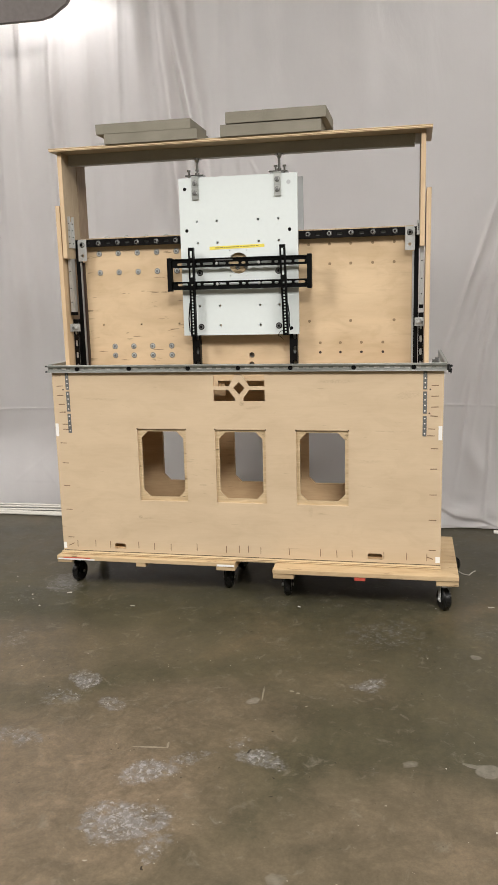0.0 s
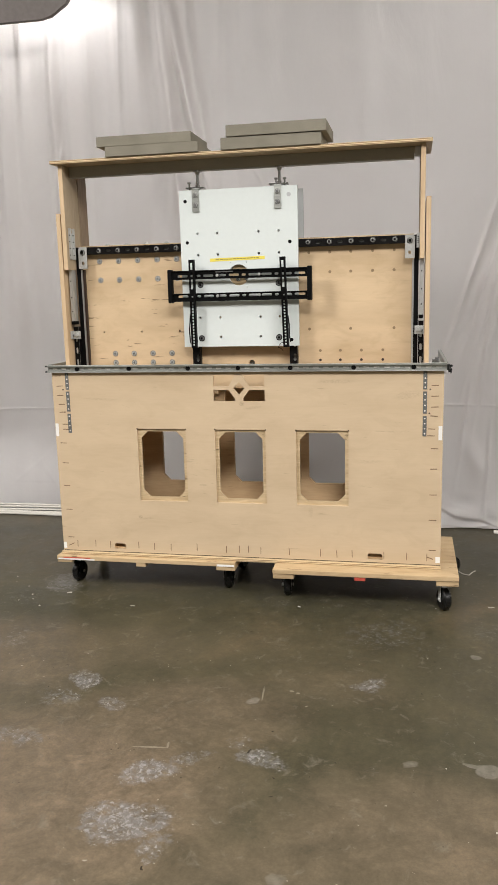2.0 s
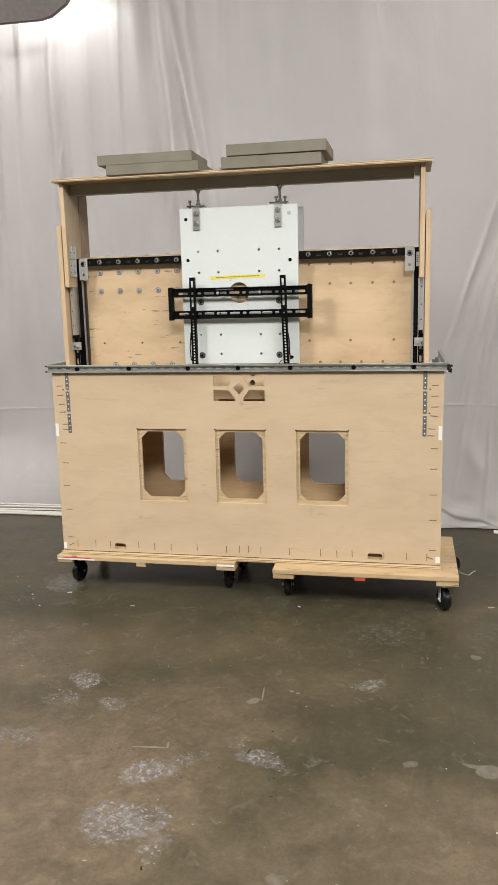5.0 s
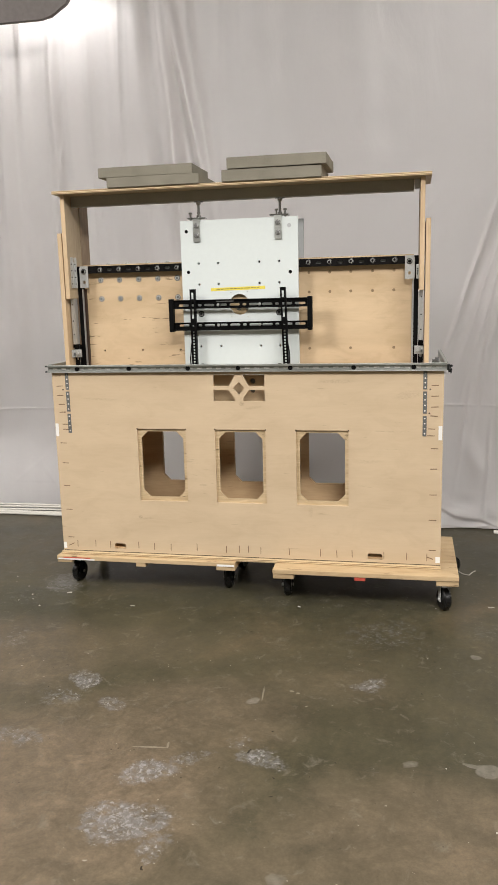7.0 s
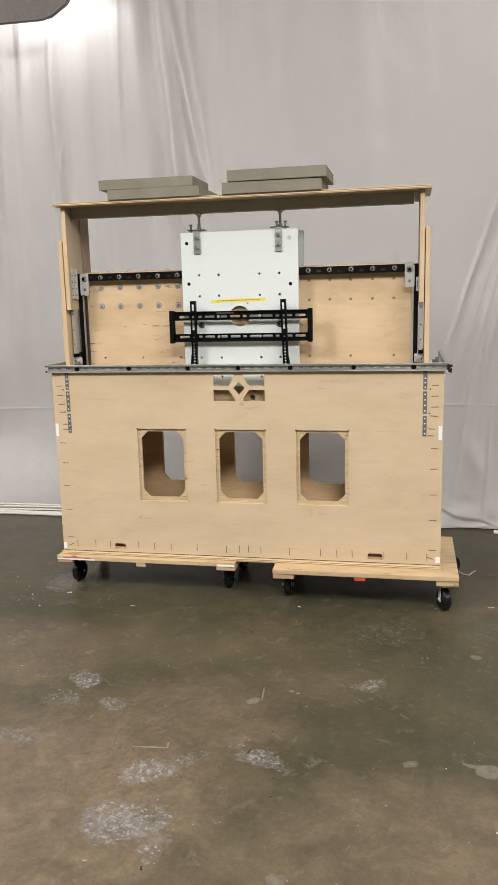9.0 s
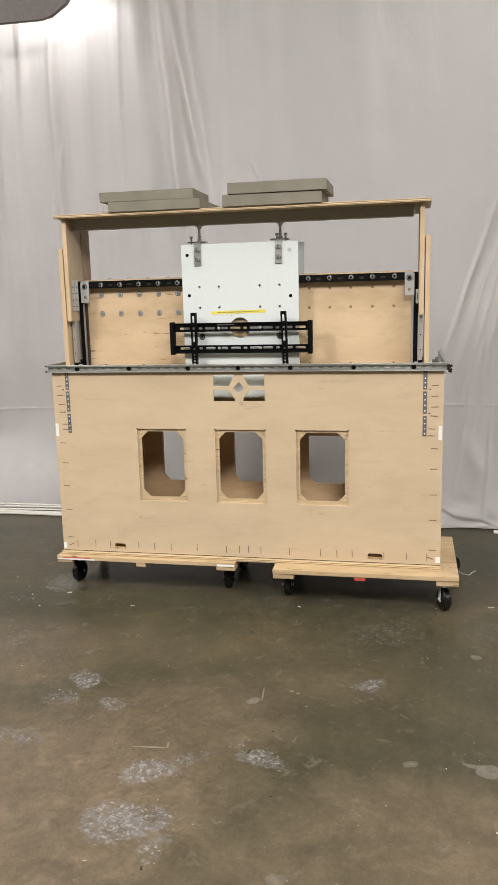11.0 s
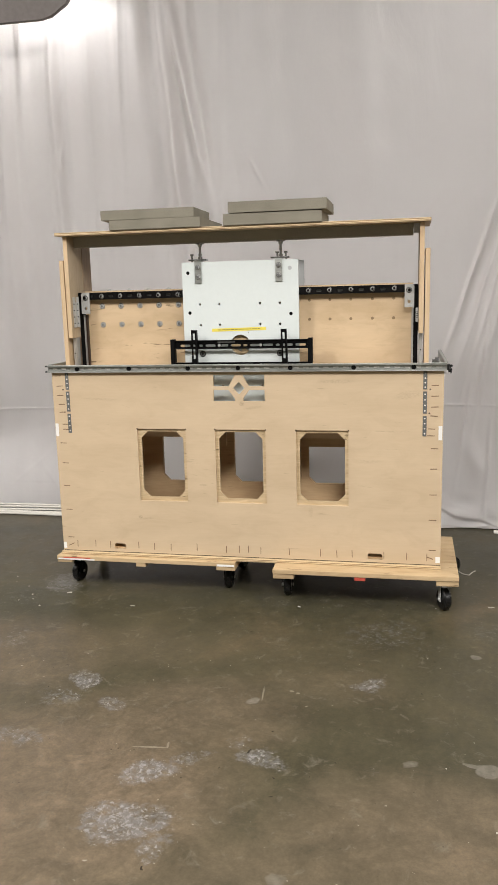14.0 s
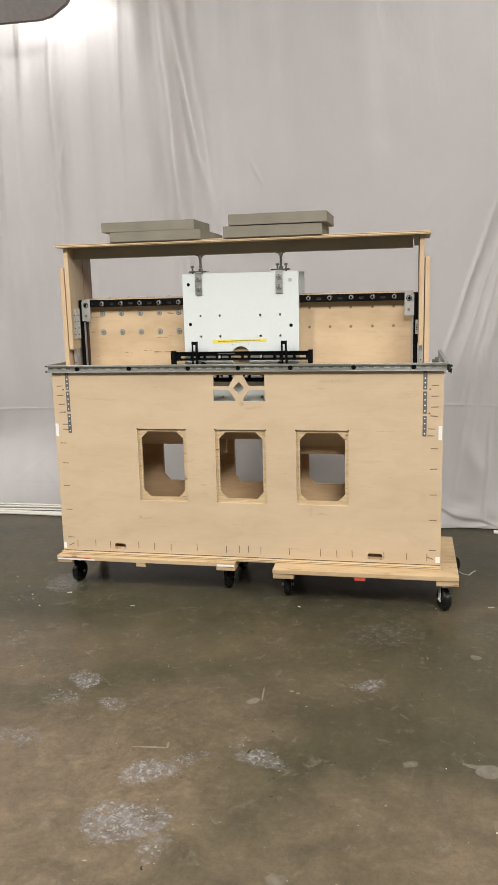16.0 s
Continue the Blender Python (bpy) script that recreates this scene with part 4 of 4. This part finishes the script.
        cyl(pin, (x + 0.004, 0.098, 1.805), (0, 0, 1), 0.010, 0.010, 6)
        part("levelling_foot", pin, CHROME, br, "threaded steel levelling foot")
        for ox in (0.028 * dx, -0.008 * dx):
            sc = bmesh.new()
            cyl(sc, (x + ox, 0.082, 1.790), (0, 0, 1), 0.004, 0.032, 8)
            cyl(sc, (x + ox, 0.082, 1.819), (0, 0, 1), 0.008, 0.007, 6)
            part("clamp_screw", sc, CHROME, br)
    # black screen mount
    mount = part("screen_mount", B(-0.302, -0.283, 0.036, 0.066, 1.334, 1.472, bevel=0.003), BLACK, st, "black steel screen wall mount")
    part("end_post", B(0.290, 0.309, 0.036, 0.066, 1.334, 1.472, bevel=0.003), BLACK, mount)
    for z0, z1 in ((1.431, 1.466), (1.340, 1.372)):
        sl = []
        zc = z0 + (0.0135 if z0 > 1.4 else 0.0205)
        x = -0.26
        for w in (0.045, 0.018, 0.018, 0.045, 0.045, 0.045, 0.018, 0.045, 0.045, 0.018, 0.045, 0.045):
            if x + w < 0.285:
                sl.append(stadium(x + w / 2, zc, w / 2, 0.0049, n=4))
            x += w + 0.010
        cb = part("cross_rail", pierced(rect(-0.2829, 0.2899, z0, z1), sl, 0.046, 0.049), BLACK, mount)
        lips = bmesh.new()
        box(lips, -0.2829, 0.2899, 0.040, 0.0560, z1 - 0.003, z1 + 0.001, 0.001)
        box(lips, -0.2829, 0.2899, 0.040, 0.0459, z0 - 0.001, z0 + 0.003, 0.001)
        part("rail_lip", lips, BLACK, cb)
        for bx in (-0.088, 0.090):
            again("bolt", bolt_mesh("bolt", 0.0066, 0.0048, 0.005, None, False), cb, (bx, 0.0458, zc))
            part("spacer", cyl(bmesh.new(), (bx, 0.0698, zc), (0, -1, 0), 0.006, 0.0207, 10), BLACK, cb)
    part("maker_plate", B(-0.095, -0.02, 0.0448, 0.0455, 1.4565, 1.4615), ZINC_DULL, mount, "small grey maker's mark")
    for x, lean in ((-0.193, 0.0), (0.1895, 0.9)):
        hs = [rect(-0.0035, 0.0035, 0.010 + 0.0125 * i, 0.0165 + 0.0125 * i) for i in range(17)]
        hs += [rect(-0.0045, 0.0045, 0.245, 0.315), rect(-0.0045, 0.0045, 0.325, 0.352)]
        arm = part("mount_arm", pierced(rect(-0.0115, 0.0115, 0.0, 0.366), hs, 0.026, 0.029), BLACK, st, "black perforated mounting arm")
        arm.matrix_basis = pose(x + 0.012 * (lean > 0), 0, 1.145, 0, -lean * 1.9, 0)
        side = bmesh.new()
        box(side, -0.0115, -0.0095, 0.029, 0.0455, 0.0, 0.366)
        box(side, 0.0095, 0.0115, 0.029, 0.0455, 0.0, 0.366)
        part("arm_side", side, BLACK, arm)
        pull = [(0.012, 0.034, 0.13), (0.017, 0.030, 0.09), (0.015, 0.032, 0.05), (0.019, 0.030, 0.02)] if lean else [(-0.013, 0.032, 0.14), (-0.016, 0.03, 0.10), (-0.019, 0.030, 0.075), (-0.016, 0.03, 0.02)]
        part("pull_cord", tube(bmesh.new(), pull, 0.0025, 6), BLACK, arm, "thin black pull cord", True)
    loop = [(0.190 - 0.022 * math.sin(math.pi * i / 10), 0.034, 1.163 - 0.034 * (i / 10) ** 1.0 + 0.004 * math.sin(i)) for i in range(11)]
    part("cord_loop", tube(bmesh.new(), loop, 0.0013, 5), BLACK, st, "thin black cord loop", True)
    return st


SLIDES = []


def slides(st):
    for s in (-1, 1):
        x0, x1 = sorted((s * 0.7385, s * 0.7535))
        sl = bmesh.new()
        box(sl, x0, x1, 0.058, 0.061, 1.258, 1.500)
        box(sl, x0, x0 + 0.002, 0.0611, 0.095, 1.258, 1.500)
        box(sl, x1 - 0.002, x1, 0.0611, 0.095, 1.258, 1.500)
        ob = part("slide_member", sl, ALU, st, "pale aluminium slide member")
        dot = mesh_of("slide_hole", cyl(bmesh.new(), (0, 0, 0), (0, -1, 0), 0.0028, 0.0006, 8), BLACK)
        for z in (1.30, 1.36, 1.43):
            again("slide_hole", dot, ob, (s * 0.747, 0.0579, z))
        part("end_stop", B(x0 - 0.001, x1 + 0.001, 0.056, 0.095, 1.243, 1.2575, bevel=0.001), BLACK, ob, "black plastic end stop")
        SLIDES.append(ob)


# ---------------------------------------------------------------- concrete slabs
def slab(x, y, z, w, d, h, turn, label):
    bm = bmesh.new()
    box(bm, -w / 2, w / 2, -d / 2, d / 2, 0, h)
    bmesh.ops.subdivide_edges(bm, edges=bm.edges[:], cuts=7, use_grid_fill=True)
    for v in bm.verts:
        k = noise.noise_vector(v.co * 14 + Vector((x * 9, y, z)))
        v.co += 0.0009 * k
    bmesh.ops.bevel(bm, geom=[e for e in bm.edges if e.calc_face_angle(0) > 1.0], offset=0.0012, segments=2, affect="EDGES")
    ob = new("concrete_slab", mesh_of("concrete_slab", bm, CEMENT, True))
    ob.matrix_basis = pose(x, y, z, 0, 0, turn)
    return tagged(ob, label, "concrete slab", "slabs weighing down the shelf")


def slabs():
    z = SHELF1
    return [slab(-0.334, 0.186, z, 0.392, 0.40, 0.040, 0.3, "grey cast concrete slab lying on the shelf"),
            slab(-0.365, 0.118, z + 0.0405, 0.402, 0.26, 0.0395, 0.0, "grey cast concrete slab stacked askew on another"),
            slab(0.1575, 0.121, z, 0.401, 0.27, 0.045, 0.0, "grey cast concrete slab lying on the shelf"),
            slab(0.180, 0.116, z + 0.0475, 0.398, 0.27, 0.043, -0.4, "grey cast concrete slab stacked on another")]


# ---------------------------------------------------------------- small things on the floor
def cables():
    for k in range(6):
        pts = []
        for i in range(60):
            x = -3.0 + 1.95 * i / 59
            pts.append((x, 1.120 + 0.012 * k + 0.010 * math.sin(x * (2.2 + 0.5 * k) + 1.7 * k), 0.008 + 0.0085 * k + 0.003 * math.sin(x * (3.1 - 0.3 * k) + k)))
        c = new("cable", mesh_of("cable", tube(bmesh.new(), pts, 0.0062, 8), CABLE, True))
        tagged(c, "white cable heaped along the foot of the sheet", "cable", "cables along the sheet")
    for k in range(2):
        pts = [(1.165 + 0.05 * i, 1.06 + 0.02 * k + 0.006 * math.sin(i * 0.9 + k), 0.008) for i in range(20)]
        c = new("cable", mesh_of("cable", tube(bmesh.new(), pts, 0.007, 8), CABLE, True))
        tagged(c, "white cable lying along the foot of the sheet", "cable", "cables along the sheet")


def litter():
    pts = [(0.945, 0.43, 0.006), (0.960, 0.405, 0.005), (0.972, 0.392, 0.007), (0.988, 0.39, 0.005), (1.003, 0.415, 0.009), (1.016, 0.444, 0.006), (1.022, 0.45, 0.005)]
    s = new("string_scrap", mesh_of("string_scrap", tube(bmesh.new(), pts, 0.0022, 6), PAPER, True))
    tagged(s, "frayed white string scrap lying on the concrete", "string")
    for x, y, w, d, turn in ((1.052, 0.02, 0.026, 0.010, 5), (0.825, -0.02, 0.005, 0.005, 0), (0.256, -0.08, 0.014, 0.006, -30), (-0.80, -0.06, 0.02, 0.012, 20), (-0.46, -0.17, 0.018, 0.006, 0), (0.93, -1.42, 0.006, 0.006, 0)):
        bm = bmesh.new()
        bmesh.ops.create_grid(bm, x_segments=4, y_segments=2, size=0.5, matrix=Matrix.Diagonal((w, d, 1, 1)))
        for v in bm.verts:
            v.co.z = 0.0015 + 0.002 * abs(noise.noise(v.co * 90 + Vector((x, y, 0))))
        bmesh.ops.solidify(bm, geom=bm.faces[:], thickness=0.0008)
        p = new("paper_scrap", mesh_of("paper_scrap", bm, PAPER))
        p.matrix_basis = pose(x, y, 0.0, 0, 0, turn)
        tagged(p, "small pale paper scrap on the concrete", "paper scrap", "scraps on the floor")
    rnd = random.Random(21)
    for k in range(26):
        x, y = (rnd.gauss(-0.93, 0.10), rnd.gauss(-0.04, 0.10)) if k < 14 else (rnd.uniform(-0.5, 1.0), rnd.uniform(-1.5, -0.15))
        bm = bmesh.new()
        bmesh.ops.create_icosphere(bm, subdivisions=1, radius=rnd.uniform(0.0018, 0.004) if k < 14 else rnd.uniform(0.001, 0.0022))
        for v in bm.verts:
            v.co = Vector((v.co.x * rnd.uniform(0.7, 1.6), v.co.y * rnd.uniform(0.7, 1.3), v.co.z * 0.4))
        lift = -min(v.co.z for v in bm.verts)
        p = new("plaster_crumb", mesh_of("plaster_crumb", bm, PAPER))
        p.matrix_basis = pose(x, y, lift, 0, 0, rnd.uniform(0, 180))
        tagged(p, "tiny pale plaster crumb on the concrete", "plaster crumb", "crumbs on the floor")


hall()
curtain()
CABINET = cabinet()
dollies()
MIDDLE = middle_stage()
UPPER = upper_stage()
slides(UPPER)
SLABS = slabs()
cables()
litter()

# ---------------------------------------------------------------- what moves
TRAVEL_UPPER, TRAVEL_MIDDLE = 0.3885, 0.2590
STEPS = [(0.0, 0.0), (4.0, 0.25), (8.0, 0.5), (12.0, 0.75), (16.0, 1.0)]


def lowered(ob, travel):
    start = ob.matrix_basis.copy()
    walk(ob, [(t, Matrix.Translation((0, 0, -travel * k)) @ start) for t, k in STEPS])


def motions():
    lowered(MIDDLE, TRAVEL_MIDDLE)
    lowered(UPPER, TRAVEL_UPPER)
    for ob in SLABS:
        lowered(ob, TRAVEL_UPPER)
    for ob in SLIDES:
        lowered(ob, (TRAVEL_MIDDLE - TRAVEL_UPPER) / 2)


motions()
